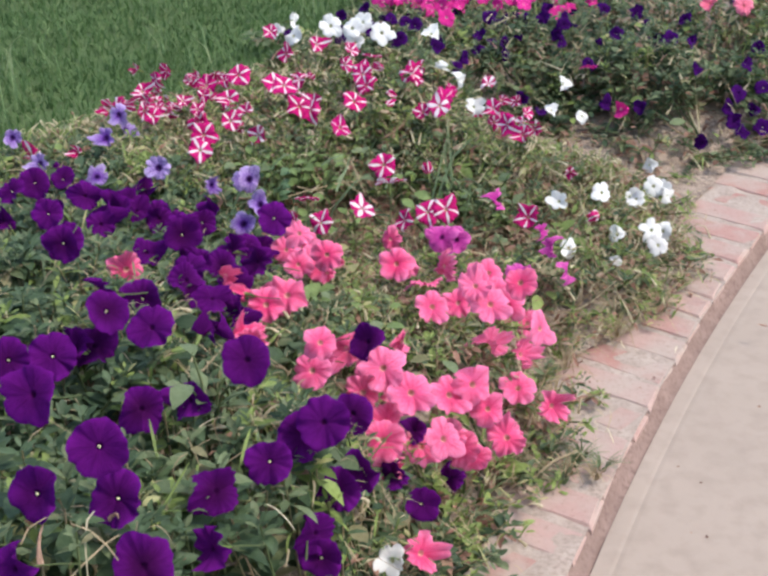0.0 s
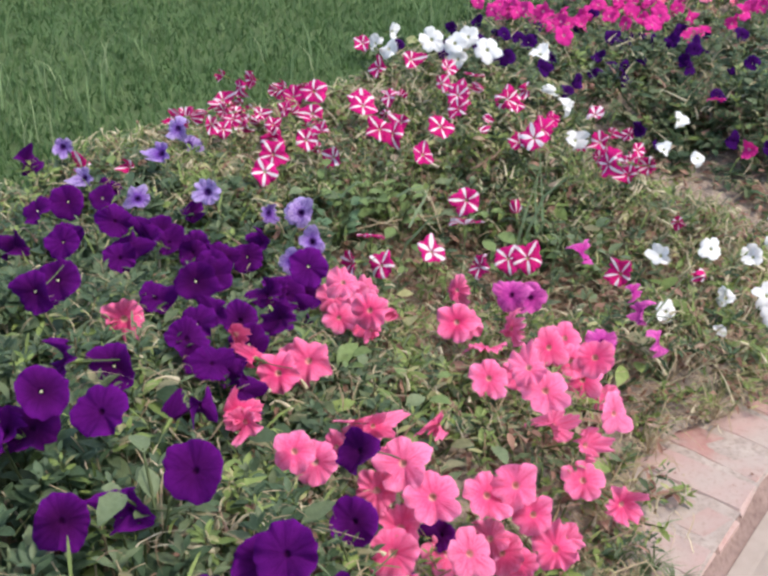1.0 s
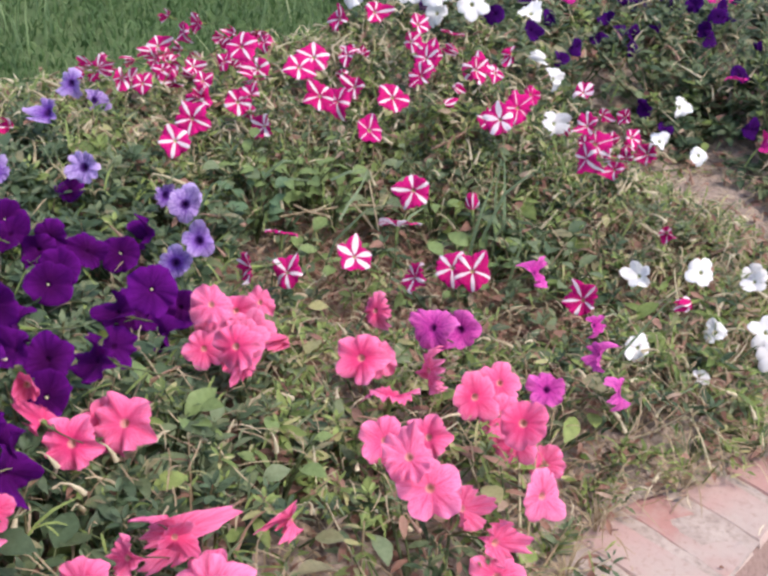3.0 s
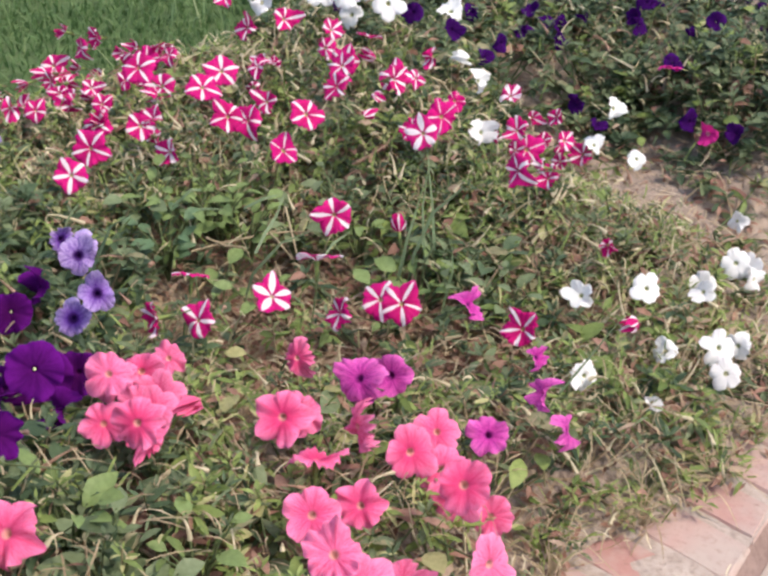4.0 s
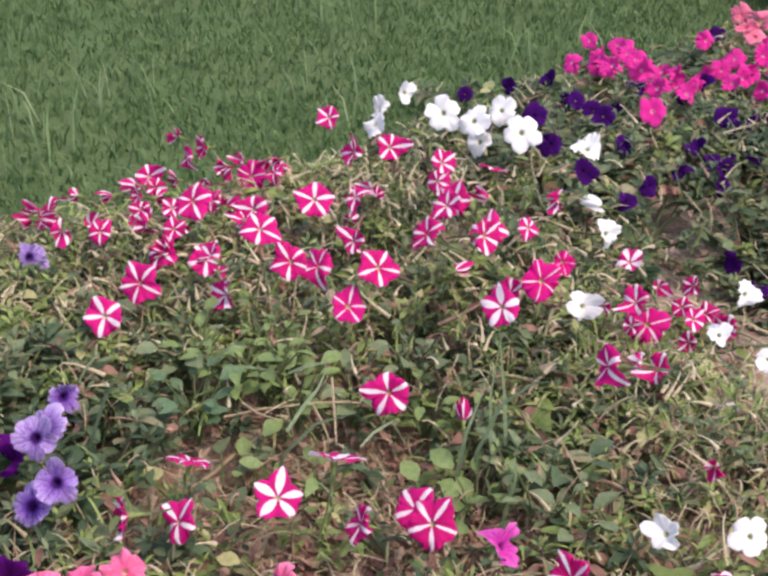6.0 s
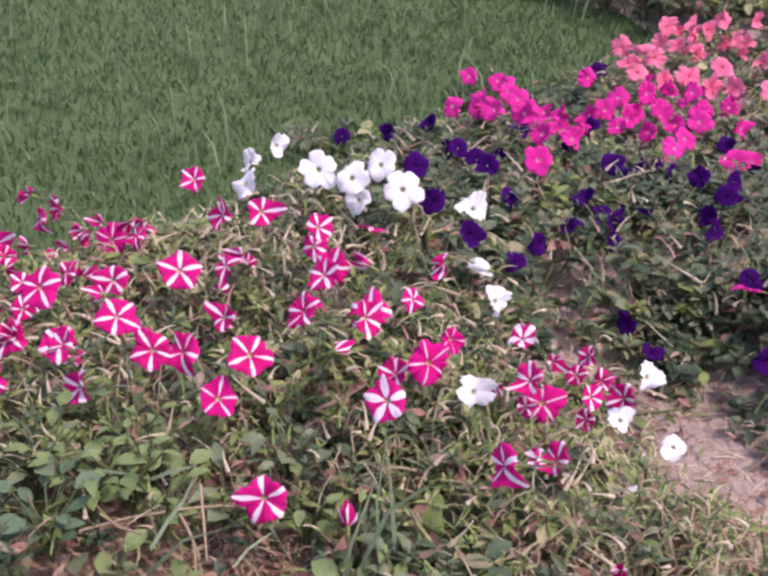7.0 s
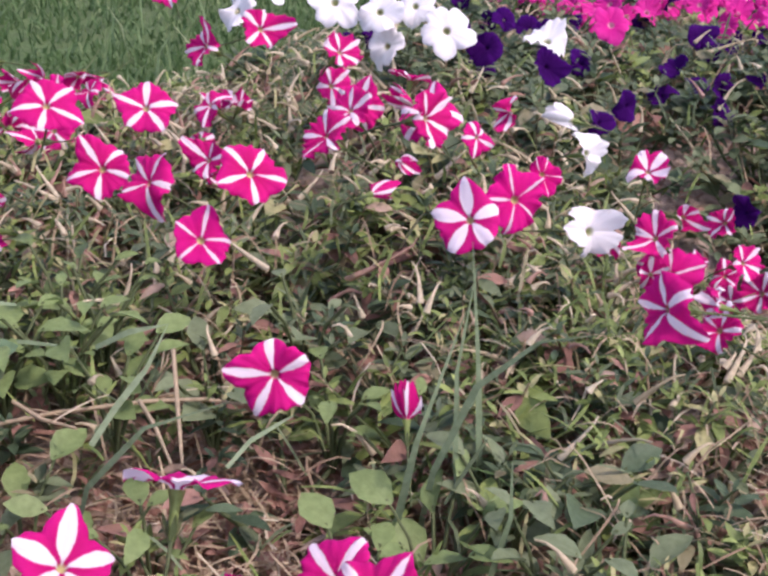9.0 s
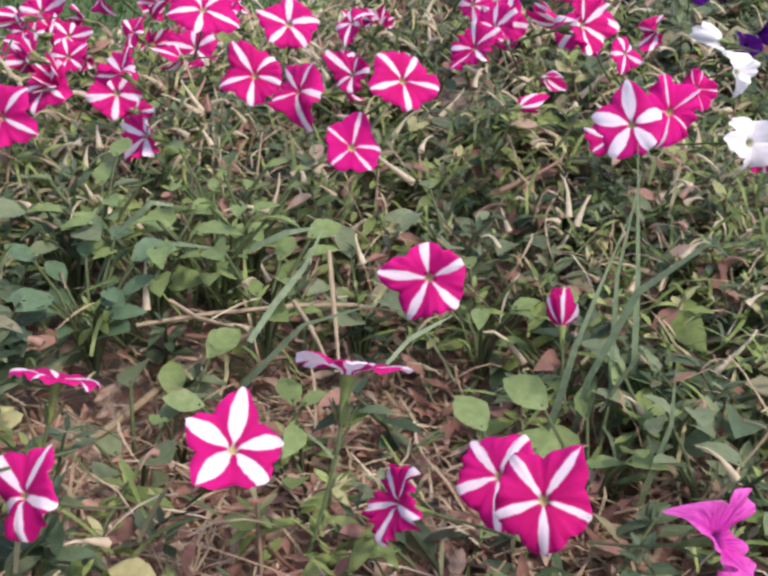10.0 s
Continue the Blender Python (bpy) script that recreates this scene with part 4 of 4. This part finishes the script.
for key, spots in FLOWERS.items():
    kind = KINDS[key]
    owners = []
    for x, y, z, form in spots:
        r = np.random.default_rng(int(abs(x) * 1000) * 7919 + int(y * 1000) * 31 + int(z * 1000))
        if key == "purple" and form == 0 and r.uniform() < (0.42 if y > 0.95 else 0.2):
            form = 2
        if key == "star" and x < -0.28 and form in (0, 2) and r.uniform() < 0.5:
            form = 3
        if key == "far_purple":
            z -= 0.010
            form = form if form or r.uniform() < 0.45 else 2
        if key in ("far_magenta", "far_pink") and form == 0 and r.uniform() < 0.35:
            form = 2
        near = [o for o in owners if math.hypot(o[0] - x, o[1] - y) < 0.13]
        if near:
            owner = min(near, key=lambda o: math.hypot(o[0] - x, o[1] - y))
        else:
            cy = y + 0.03
            cx = min(x, spill_x(cy) - 0.05)
            owner = (cx, cy, plant(key, cx, cy, kind["habit"], kind["plant"]))
            owners.append(owner)
        root = owner[2]
        shape = kind["forms"][{0: 0, 0.25: 0, 0.5: 0, 1: 1, 2: 2, 2.5: 2, 3: 3}[form]]
        m = turned(TURNED.get((x, y)) or face(form, r), r.uniform(0, 6.28) if form else math.pi / 2 + r.normal() * 0.35)
        grown = r.uniform(0.88, 1.08) * (0.95 if form == 2 else 0.7 if form == 2.5 else 0.75 if form == 3 else 0.7 if form == 0.25 else 1.0)
        if key == "white" and y > 2.7:
            grown *= 1.25
        if key == "star_broad" and x > 0.1:
            grown *= 0.84
        if key == "pink" and x < -0.05 and 1.64 < y < 1.90:
            grown *= 0.84
        local = Matrix([(*(m[i] * grown), (x, y, z)[i] - root.matrix_basis.translation[i]) for i in range(3)] + [(0, 0, 0, 1)])
        bloom = part("flower", shape[r.integers(len(shape))], root, kind["petal"] if form != 3 else "withered curled flower", local)
        part("calyx", kind["calyx"], bloom)
        if form < 2 and r.uniform() < 0.5 and key not in ("star", "star_broad", "star_thin", "pink", "magenta", "lavender", "far_magenta", "far_pink"):
            part("flower_eye", kind["eye"], bloom)


def habit_at(x, y):
    if y > 2.85 + 0.25 * (0.4 - x) or (x > 0.30 and y > 2.78):
        return "grey", "low grey-green petunia plant without open flowers"
    if x > 0.24 + 0.1 * (y - 1.9) and y > 1.85:
        return "straw", "straggly drying petunia plant with straw-coloured stems"
    if y < 1.5 + 0.5 * max(-x, 0) and x < 0.02:
        return "lush", "leafy dark green petunia plant without open flowers"
    if y < 1.98:
        return ("lush", "leafy dark green petunia plant without open flowers") if x < -0.16 else ("olive", "fine-leaved olive green petunia plant without open flowers")
    return "light", "yellowing petunia plant with withered flowers"


r = np.random.default_rng(5)
y = 0.35
while y < 5.35:
    step = 0.115 if y < 3.0 else 0.16 if y < 4.6 else 0.13
    x = lawn_x(y) + (0.08 if y < 4.6 else 0.0) + r.uniform(0, 0.06)
    while x < spill_x(y) - 0.05:
        px, py = x + r.normal() * 0.02, y + r.normal() * 0.02
        x += step
        if px > spill_x(py) - 0.05 or any(math.hypot(px - a, py - b) < c for a, b, c in BARE):
            continue
        if px > 0.9 and py > 3.0 or px < -0.92:
            continue
        if sum(math.hypot(px - a, py - b) < 0.085 for a, b in SPOTS):
            continue
        if math.hypot(px - 0.06, py - 2.18) < 0.26 and r.uniform() < 0.35:
            continue
        habit, label = habit_at(px, py)
        plant("filler", px, py, habit, label, 0.10 if py < 4.6 else 0.13)
    y += step

# ---------------------------------------------------------------- grass on the lawn
def blades(name, spots, r, tall, wide, materials, lean=0.45, parts=2):
    """Grass blades as one mesh: bent ribbons that narrow to a tip."""
    n = len(spots)
    spots = np.asarray(spots, float)
    a = r.uniform(0, 6.28, n)
    tall = tall * r.uniform(0.5, 1.25, n)
    wide = wide * r.uniform(0.7, 1.3, n)
    lean = lean * r.uniform(0.1, 1.6, n) * tall
    d = np.stack([np.cos(a), np.sin(a), 0 * a], 1)
    b = r.uniform(0, 6.28, n)
    side = np.stack([np.cos(b), np.sin(b), 0 * b], 1) * wide[:, None] * 0.5
    up = np.array((0, 0, 1.0))
    mid = spots + d * (lean * 0.3)[:, None] + up * (tall * 0.6)[:, None]
    tip = spots + d * lean[:, None] + up * (tall * r.uniform(0.75, 1.0, n))[:, None]
    verts = np.stack([spots - side, spots + side, mid + side * 0.8, mid - side * 0.8, tip], 1).reshape(-1, 3)
    me = bpy.data.meshes.new(name)
    k = np.arange(n) * 5
    faces = [(i, i + 1, i + 2, i + 3) for i in k] + [(i + 3, i + 2, i + 4) for i in k]
    me.from_pydata(verts.tolist(), [], faces)
    for q in materials:
        me.materials.append(q)
    me.polygons.foreach_set("use_smooth", [True] * len(faces))
    me.update()
    return me


r = np.random.default_rng(12)
spots = []
while len(spots) < 78000:
    y = 0.9 + 6.7 * r.uniform() ** 1.25
    x = lawn_x(y) + 0.05 - 2.9 * r.uniform() ** 1.2 * r.uniform(0.75, 1.0)
    if r.uniform() < smooth(0.8, 2.2, y) and noise.noise((x * 3.0, y * 3.0, 1.0)) + r.normal() * 0.5 > -0.6:
        spots.append((x, y, -0.004))
lawn = new("lawn_grass", blades("lawn_grass", spots, r, 0.030, 0.0046, [BLADE], 0.95))
tagged(lawn, "dense dark green lawn grass behind the flowers", "grass", kind="stuff")
spots = []
while len(spots) < 1100:
    y = 2.2 + 4.5 * r.uniform() ** 1.3
    x = lawn_x(y) - 0.02 - 2.2 * r.uniform()
    if noise.noise((x * 2.2, y * 2.2, 9.0)) > 0.05:
        spots.append((x, y, -0.004))
tall_grass = new("tall_grass", blades("tall_grass", spots, r, 0.13, 0.0050, [TALL_BLADE], 0.5))
tagged(tall_grass, "scattered taller light green grass blades in the lawn", "grass", kind="stuff")

# ---------------------------------------------------------------- litter on the soil
r = np.random.default_rng(21)
litter = Sheet()
for _ in range(27000):
    y = 0.6 + 3.2 * r.uniform()
    x = lawn_x(y) + 0.1 + (spill_x(y) + 0.02 - lawn_x(y) - 0.1) * r.uniform()
    if r.uniform() < 0.35:
        x, y = 0.07 + r.normal() * 0.17, 2.17 + r.normal() * 0.12
    at = np.array((x, y, soil_z(x, y) + 0.002 + 0.040 * r.uniform() ** 2))
    a, l = r.uniform(0, 6.28), r.uniform(0.010, 0.045)
    axis = np.array((math.cos(a), math.sin(a), r.normal() * 0.25))
    if r.uniform() < 0.45:
        leaf_shape(litter, at, axis, np.array((r.normal() * 0.4, r.normal() * 0.4, 1.0)), l * 0.55, l * 0.2, r.uniform(-0.8, 0.8), 1, 0.6)
    else:
        side = np.cross(axis, (0, 0, 1.0))
        strip_shape(litter, [at + axis * l * u + np.array((-axis[1], axis[0], 0.3)) * (l * 0.3 * u * u) for u in (0, 0.5, 1.0)], [0.0014, 0.0020, 0.0008], side / np.linalg.norm(side), 0)
tagged(new("plant_litter", litter.mesh("plant_litter", [STRAW, BROWN])), "dry brown plant litter and straw on the soil", "litter", kind="stuff")


# ---------------------------------------------------------------- weeds and grass in the bed
def grass_tuft(x, y, count, tall, wide, spread, label, seed, material=BLADE):
    r = np.random.default_rng(seed)
    root = new("grass_tuft", None)
    z = soil_z(x, y) if x < spill_x(y) else 0.0
    root.matrix_basis = pose(x, y, z)
    for _ in range(count):
        a, l = r.uniform(0, 6.28), tall * r.uniform(0.6, 1.15)
        out = spread * r.uniform(0.3, 1.2)
        d = np.array((math.cos(a), math.sin(a), 0.0))
        side = np.array((-d[1], d[0], 0.0)) * 0.8 + d * 0.2
        sheet = Sheet()
        q = [d * (0.006 + out * u ** 1.8 * l) + np.array((0, 0, l * (u - 0.35 * spread * u ** 3))) for u in (0, 0.25, 0.5, 0.75, 1.0)]
        strip_shape(sheet, q, [wide * 0.7, wide, wide * 0.9, wide * 0.6, wide * 0.1], side, 0)
        part("blade", sheet.mesh("blade", [material]), root)
    return tagged(root, label, "grass", "grass tufts in the bed")


def broadleaf_weed(x, y, z, count, length, material, label, seed, flat=0.4):
    """A low weed: a rosette of broad leaves, each a piece of its own, on short stalks."""
    r = np.random.default_rng(seed)
    root = new("broadleaf_weed", None)
    root.matrix_basis = pose(x, y, z)
    for k in range(count):
        a = 2.4 * k + r.normal() * 0.25
        rise = flat + 0.9 * (1 - k / count)
        axis = np.array((math.cos(a), math.sin(a), rise * 0.6))
        sheet = Sheet()
        l = length * r.uniform(0.5, 1.2)
        start = axis * (0.010 + 0.030 * k / count) + np.array((0, 0, 0.05 * (k / count)))
        rod_shape(sheet, [(0, 0, -0.03), start * 0.6, start + axis * 0.004], [0.0016, 0.0014, 0.0012], 1, 4)
        leaf_shape(sheet, start, axis, np.array((0.35 * r.normal(), 0.35 * r.normal(), 1.0)), l, l * r.uniform(0.5, 0.8), r.uniform(0.0, 0.6), 0, r.uniform(0.1, 0.5))
        part("leaf", sheet.mesh("leaf", [material, STEM]), root)
    return tagged(root, label, "weed", "broad-leaved weeds")


def long_blade(points, wide, material, label):
    """One long grass leaf through the given places."""
    sheet = Sheet()
    pts = [np.array(q) for q in points]
    fine = []
    for i in range(len(pts) - 1):
        for u in (0.0, 0.34, 0.67):
            fine.append(pts[i] * (1 - u) + pts[i + 1] * u)
    fine.append(pts[-1])
    n = len(fine) - 1
    side = np.cross(fine[-1] - fine[0], (0.45, -0.55, 0.75))
    side /= np.linalg.norm(side)
    strip_shape(sheet, fine, [wide * (0.8 + 0.4 * k / n if k < n * 0.5 else 2.0 * (1 - k / n)) + 0.0004 for k in range(n + 1)], side, 0)
    ob = new("grass_leaf", sheet.mesh("grass_leaf", [material]))
    return tagged(ob, label, "grass", "long grass leaves")


LONG = leaf_material("long_grass", (0.16, 0.24, 0.12), (0.24, 0.32, 0.18), (0.20, 0.28, 0.15))
for points, wide in (
        (((0.085, 2.27, 0.05), (0.094, 2.24, 0.11), (0.108, 2.22, 0.19), (0.130, 2.25, 0.27)), 0.0055),
        (((0.142, 2.30, 0.06), (0.141, 2.28, 0.144), (0.136, 2.28, 0.215), (0.127, 2.28, 0.30)), 0.0050),
        (((0.135, 2.29, 0.06), (0.128, 2.26, 0.15), (0.125, 2.26, 0.22), (0.132, 2.27, 0.29)), 0.0040),
        (((0.100, 2.27, 0.05), (0.115, 2.25, 0.15), (0.139, 2.25, 0.217), (0.174, 2.25, 0.253), (0.215, 2.25, 0.265)), 0.0045),
        (((0.150, 2.20, 0.04), (0.160, 2.20, 0.11), (0.170, 2.20, 0.16), (0.168, 2.20, 0.20)), 0.0045),
        (((0.290, 2.02, 0.03), (0.305, 2.00, 0.117), (0.340, 2.00, 0.18), (0.377, 2.00, 0.247)), 0.0035),
        (((-0.30, 2.10, 0.10), (-0.27, 2.08, 0.20), (-0.23, 2.06, 0.28), (-0.18, 2.04, 0.32)), 0.0035),
        (((-0.12, 2.20, 0.06), (-0.09, 2.18, 0.15), (-0.05, 2.18, 0.20), (0.00, 2.19, 0.22)), 0.0035),
        (((-0.231, 2.25, 0.155), (-0.213, 2.26, 0.2), (-0.185, 2.26, 0.227), (-0.174, 2.27, 0.222), (-0.17, 2.28, 0.198)), 0.0035),
        (((-0.085, 2.18, 0.182), (-0.076, 2.2, 0.199), (-0.063, 2.22, 0.217), (-0.056, 2.24, 0.238)), 0.004),
        (((-0.21, 2.28, 0.183), (-0.176, 2.28, 0.188), (-0.135, 2.28, 0.189)), 0.003),
        (((-0.115, 2.26, 0.203), (-0.091, 2.26, 0.218), (-0.067, 2.27, 0.222)), 0.004),
        (((0.008, 2.16, 0.195), (0.016, 2.18, 0.202), (0.026, 2.2, 0.202), (0.035, 2.21, 0.205)), 0.0025)):
    long_blade(points, wide, LONG, "long arching green grass leaf among the petunias")

TWIG = leaf_material("twig_bark", (0.30, 0.23, 0.14), (0.38, 0.30, 0.19), (0.34, 0.26, 0.16), 0.85)
runner = Sheet()
rod_shape(runner, [(-0.215, 2.08, 0.098), (-0.190, 2.135, 0.108), (-0.174, 2.165, 0.114), (-0.160, 2.209, 0.119), (-0.136, 2.261, 0.124), (-0.109, 2.328, 0.120), (-0.08, 2.39, 0.108)],
          [0.0030, 0.0030, 0.0028, 0.0026, 0.0024, 0.0021, 0.0018], 0, 6)
tagged(new("fallen_twig", runner.mesh("fallen_twig", [TWIG])), "long dry tan twig lying across the bed", "twig")
for points in (((-0.18, 2.215, 0.158), (-0.141, 2.25, 0.155), (-0.089, 2.28, 0.154), (-0.056, 2.3, 0.149), (-0.03, 2.31, 0.143)),
        ((-0.057, 2.25, 0.215), (-0.044, 2.22, 0.194), (-0.031, 2.19, 0.171)),
        ((-0.078, 2.24, 0.18), (-0.06, 2.22, 0.176), (-0.038, 2.19, 0.17)),
        ((-0.162, 2.23, 0.172), (-0.137, 2.22, 0.168), (-0.108, 2.21, 0.172))):
    stalk = Sheet()
    rod_shape(stalk, points, [0.0016] * (len(points) - 1) + [0.0010], 0, 5)
    tagged(new("dry_stalk", stalk.mesh("dry_stalk", [STRAW])), "thin dry straw-coloured stalk among the weeds", "stalk", "dry stalks in the bed")
for k, (x, y, n, tall) in enumerate(((-0.235, 2.30, 9, 0.075), (-0.185, 2.33, 10, 0.085), (-0.14, 2.25, 8, 0.07), (-0.10, 2.32, 9, 0.08), (-0.20, 2.40, 8, 0.07), (-0.28, 2.24, 8, 0.075),
                                     (0.16, 2.30, 9, 0.085), (0.23, 2.24, 9, 0.08), (0.26, 2.32, 8, 0.075), (0.08, 2.36, 8, 0.07))):
    grass_tuft(x, y, n, tall, 0.0042, 0.9, "tuft of light green arching grass blades among weeds", 80 + k, TALL_BLADE)
grass_tuft(0.05, 2.12, 8, 0.05, 0.003, 0.5, "small tuft of fine green grass on bare soil", 5)
grass_tuft(0.13, 2.22, 9, 0.09, 0.0042, 0.6, "tuft of green grass blades among the petunias", 3)
grass_tuft(0.20, 2.28, 7, 0.11, 0.004, 0.8, "tuft of arching green grass blades among the petunias", 4)
for k in range(14):
    grass_tuft(0.160 + 0.0125 * k, 1.492 + 0.018 * ((k * 5) % 4) + 0.002 * k, 26, 0.038, 0.0034, 1.0, "grey-green grass clump spilling over the bricks", 30 + k, LEAF_GREY if k % 3 else STRAW)
for k in range(16):
    y = 1.63 + 0.031 * k
    grass_tuft(spill_x(y) - 0.015 - 0.03 * (k % 3), y, 24, 0.050, 0.0028, 1.0, "dry straw-coloured clump at the edge of the bricks", 110 + k, (STRAW, LEAF_LIGHT, LEAF_GREY)[k % 3])
broadleaf_weed(-0.215, 2.215, 0.140, 20, 0.029, LEAF_BLUE, "blue-green broad-leaved weed with rounded leaves", 8)
broadleaf_weed(-0.160, 2.30, 0.148, 15, 0.027, LEAF_WEED, "light green broad-leaved weed", 9)
broadleaf_weed(-0.115, 2.28, 0.135, 12, 0.027, LEAF_WEED, "light green broad-leaved weed", 19)
broadleaf_weed(-0.139, 2.180, 0.095, 4, 0.034, LEAF_WEED, "small round-leaved green weed on the soil", 71)
broadleaf_weed(-0.150, 2.140, 0.085, 7, 0.038, LEAF_GREY, "low weed with large dull green leaves", 72)
broadleaf_weed(-0.058, 2.195, 0.090, 3, 0.028, LEAF_WEED, "small round-leaved green weed on the soil", 73)
broadleaf_weed(0.225, 2.325, 0.085, 3, 0.042, LEAF_WEED, "low weed with broad green leaves", 74)
broadleaf_weed(-0.085, 2.19, 0.080, 5, 0.028, LEAF_WEED, "small round-leaved green weed on the soil", 10)
broadleaf_weed(-0.045, 2.175, 0.075, 5, 0.027, LEAF_WEED, "small round-leaved green weed on the soil", 14)
broadleaf_weed(0.212, 2.28, 0.105, 6, 0.036, LEAF_LUSH, "low weed with broad green leaves", 11)
for k, (x, y, z, n, l) in enumerate(((-0.085, 1.545, 0.215, 12, 0.036), (-0.125, 1.575, 0.245, 11, 0.034), (-0.055, 1.525, 0.195, 10, 0.034), (-0.025, 1.60, 0.185, 9, 0.030))):
    broadleaf_weed(x, y, z, n, l, LEAF_WEED if k % 2 else LEAF_GREY, "leafy green weed among the pink petunias", 90 + k, 0.6)
for k, (x, y, z, n, l) in enumerate(((0.125, 2.215, 0.085, 12, 0.034), (0.165, 2.25, 0.10, 11, 0.032), (0.09, 2.17, 0.075, 10, 0.030), (0.20, 2.21, 0.09, 11, 0.032))):
    broadleaf_weed(x, y, z, n, l * 0.9, LEAF_GREY if k % 2 else LEAF_WEED, "bright green leafy weed beside the grass blades", 95 + k, 0.7)
broadleaf_weed(-0.178, 1.055, 0.445, 8, 0.027, LEAF_GREY, "grey-green leafy shoot among purple petunias", 12)
broadleaf_weed(-0.195, 2.275, 0.150, 13, 0.027, LEAF_WEED, "light green broad-leaved weed", 61)
broadleaf_weed(-0.150, 2.345, 0.155, 12, 0.027, LEAF_WEED, "light green broad-leaved weed", 62)
broadleaf_weed(-0.250, 2.300, 0.165, 12, 0.027, LEAF_WEED, "light green broad-leaved weed", 63)
for k, (x, y, z, n, l) in enumerate(((-0.18, 2.36, 0.16, 10, 0.034), (-0.06, 2.33, 0.11, 9, 0.034), (0.03, 2.33, 0.11, 8, 0.032), (-0.26, 2.28, 0.16, 10, 0.036),
                                     (0.09, 2.30, 0.10, 7, 0.030), (-0.01, 2.40, 0.14, 8, 0.030), (0.06, 2.12, 0.06, 6, 0.026), (0.24, 2.19, 0.10, 7, 0.034))):
    broadleaf_weed(x, y, z, n, l * 0.85, LEAF_GREY if k % 2 else LEAF_WEED, "round-leaved green weed among the petunias", 50 + k)
twig = Sheet()
rod_shape(twig, [(0.212, 1.490, 0.022), (0.245, 1.515, 0.034), (0.285, 1.545, 0.030)], [0.0014, 0.0018, 0.0012], 0, 5)
tagged(new("dry_twig", twig.mesh("dry_twig", [STRAW])), "pale dry twig on the grass clump by the bricks", "twig")
r = np.random.default_rng(44)
grit = Sheet()
for k in range(90):
    y = r.uniform(1.0, 2.7)
    s = r.uniform(-0.2, 0.5)
    q, l = np.array((kerb_x(y) + s, y, 0.0005 if s < 0 else -0.0295)), r.uniform(0.0012, 0.0042)
    leaf_shape(grit, q, np.array((r.normal(), r.normal(), 0.15)), np.array((r.normal() * 0.3, r.normal() * 0.3, 1.0)), l * 1.6, l, 0.3, 0, 0.8)
tagged(new("grit", grit.mesh("grit", [BROWN])), "small dark crumbs scattered on the bricks and path", "grit", kind="stuff")

# ---------------------------------------------------------------- bricks of the edging
def brick_mesh(seed):
    """A worn brick on edge: rounded arrises, one or two chipped corners."""
    r = np.random.default_rng(seed)
    l, w, h, b = 0.225, 0.072, 0.060, 0.005
    verts, levels = [], ((0.0, b, -h), (0.0, 0.0, -b * 1.4), (b, b, 0.0))
    for inset, _, z in levels:
        for sx, sy in ((-1, -1), (0, -1), (1, -1), (1, 1), (0, 1), (-1, 1)):
            chip = r.uniform(0, 0.003) if z > -0.02 else 0.0
            v_y = sy * (w / 2 - inset - chip * 0.6)
            verts.append((sx * (l / 2 - inset - chip) - v_y * math.tan(radians(9)), sy * (w / 2 - inset - chip * 0.6), z - (chip * 0.5 if z == 0.0 else 0.0)))
    faces = [(k * 6 + i, k * 6 + (i + 1) % 6, (k + 1) * 6 + (i + 1) % 6, (k + 1) * 6 + i) for k in range(2) for i in range(6)]
    faces += [(12, 13, 16, 17), (13, 14, 15, 16)]
    sheet = Sheet()
    sheet.put(verts, faces)
    return sheet.mesh("brick", [BRICK], flat=True)


edging = new("brick_edging", None)
tagged(edging, "weathered pinkish red brick edging beside the path", "edging", kind="structure")
shapes = [brick_mesh(k) for k in range(6)]
r = np.random.default_rng(3)
y = -0.6
while y < 6.0:
    slope = (kerb_x(y + 0.05) - kerb_x(y - 0.05)) / 0.1
    turn = -math.atan(slope) - radians(9)
    cx = kerb_x(y) - 0.112 * math.cos(turn)
    cy = y - 0.112 * math.sin(turn)
    part("brick", shapes[r.integers(6)], edging, "", pose(cx + r.normal() * 0.002, cy, -0.001 + r.normal() * 0.0018, r.normal() * 0.7, r.normal() * 0.6, math.degrees(turn) + r.normal() * 1.0 + (180 if r.uniform() < 0.5 else 0)))
    y += 0.0805 * math.cos(math.atan(slope)) / math.cos(radians(9))
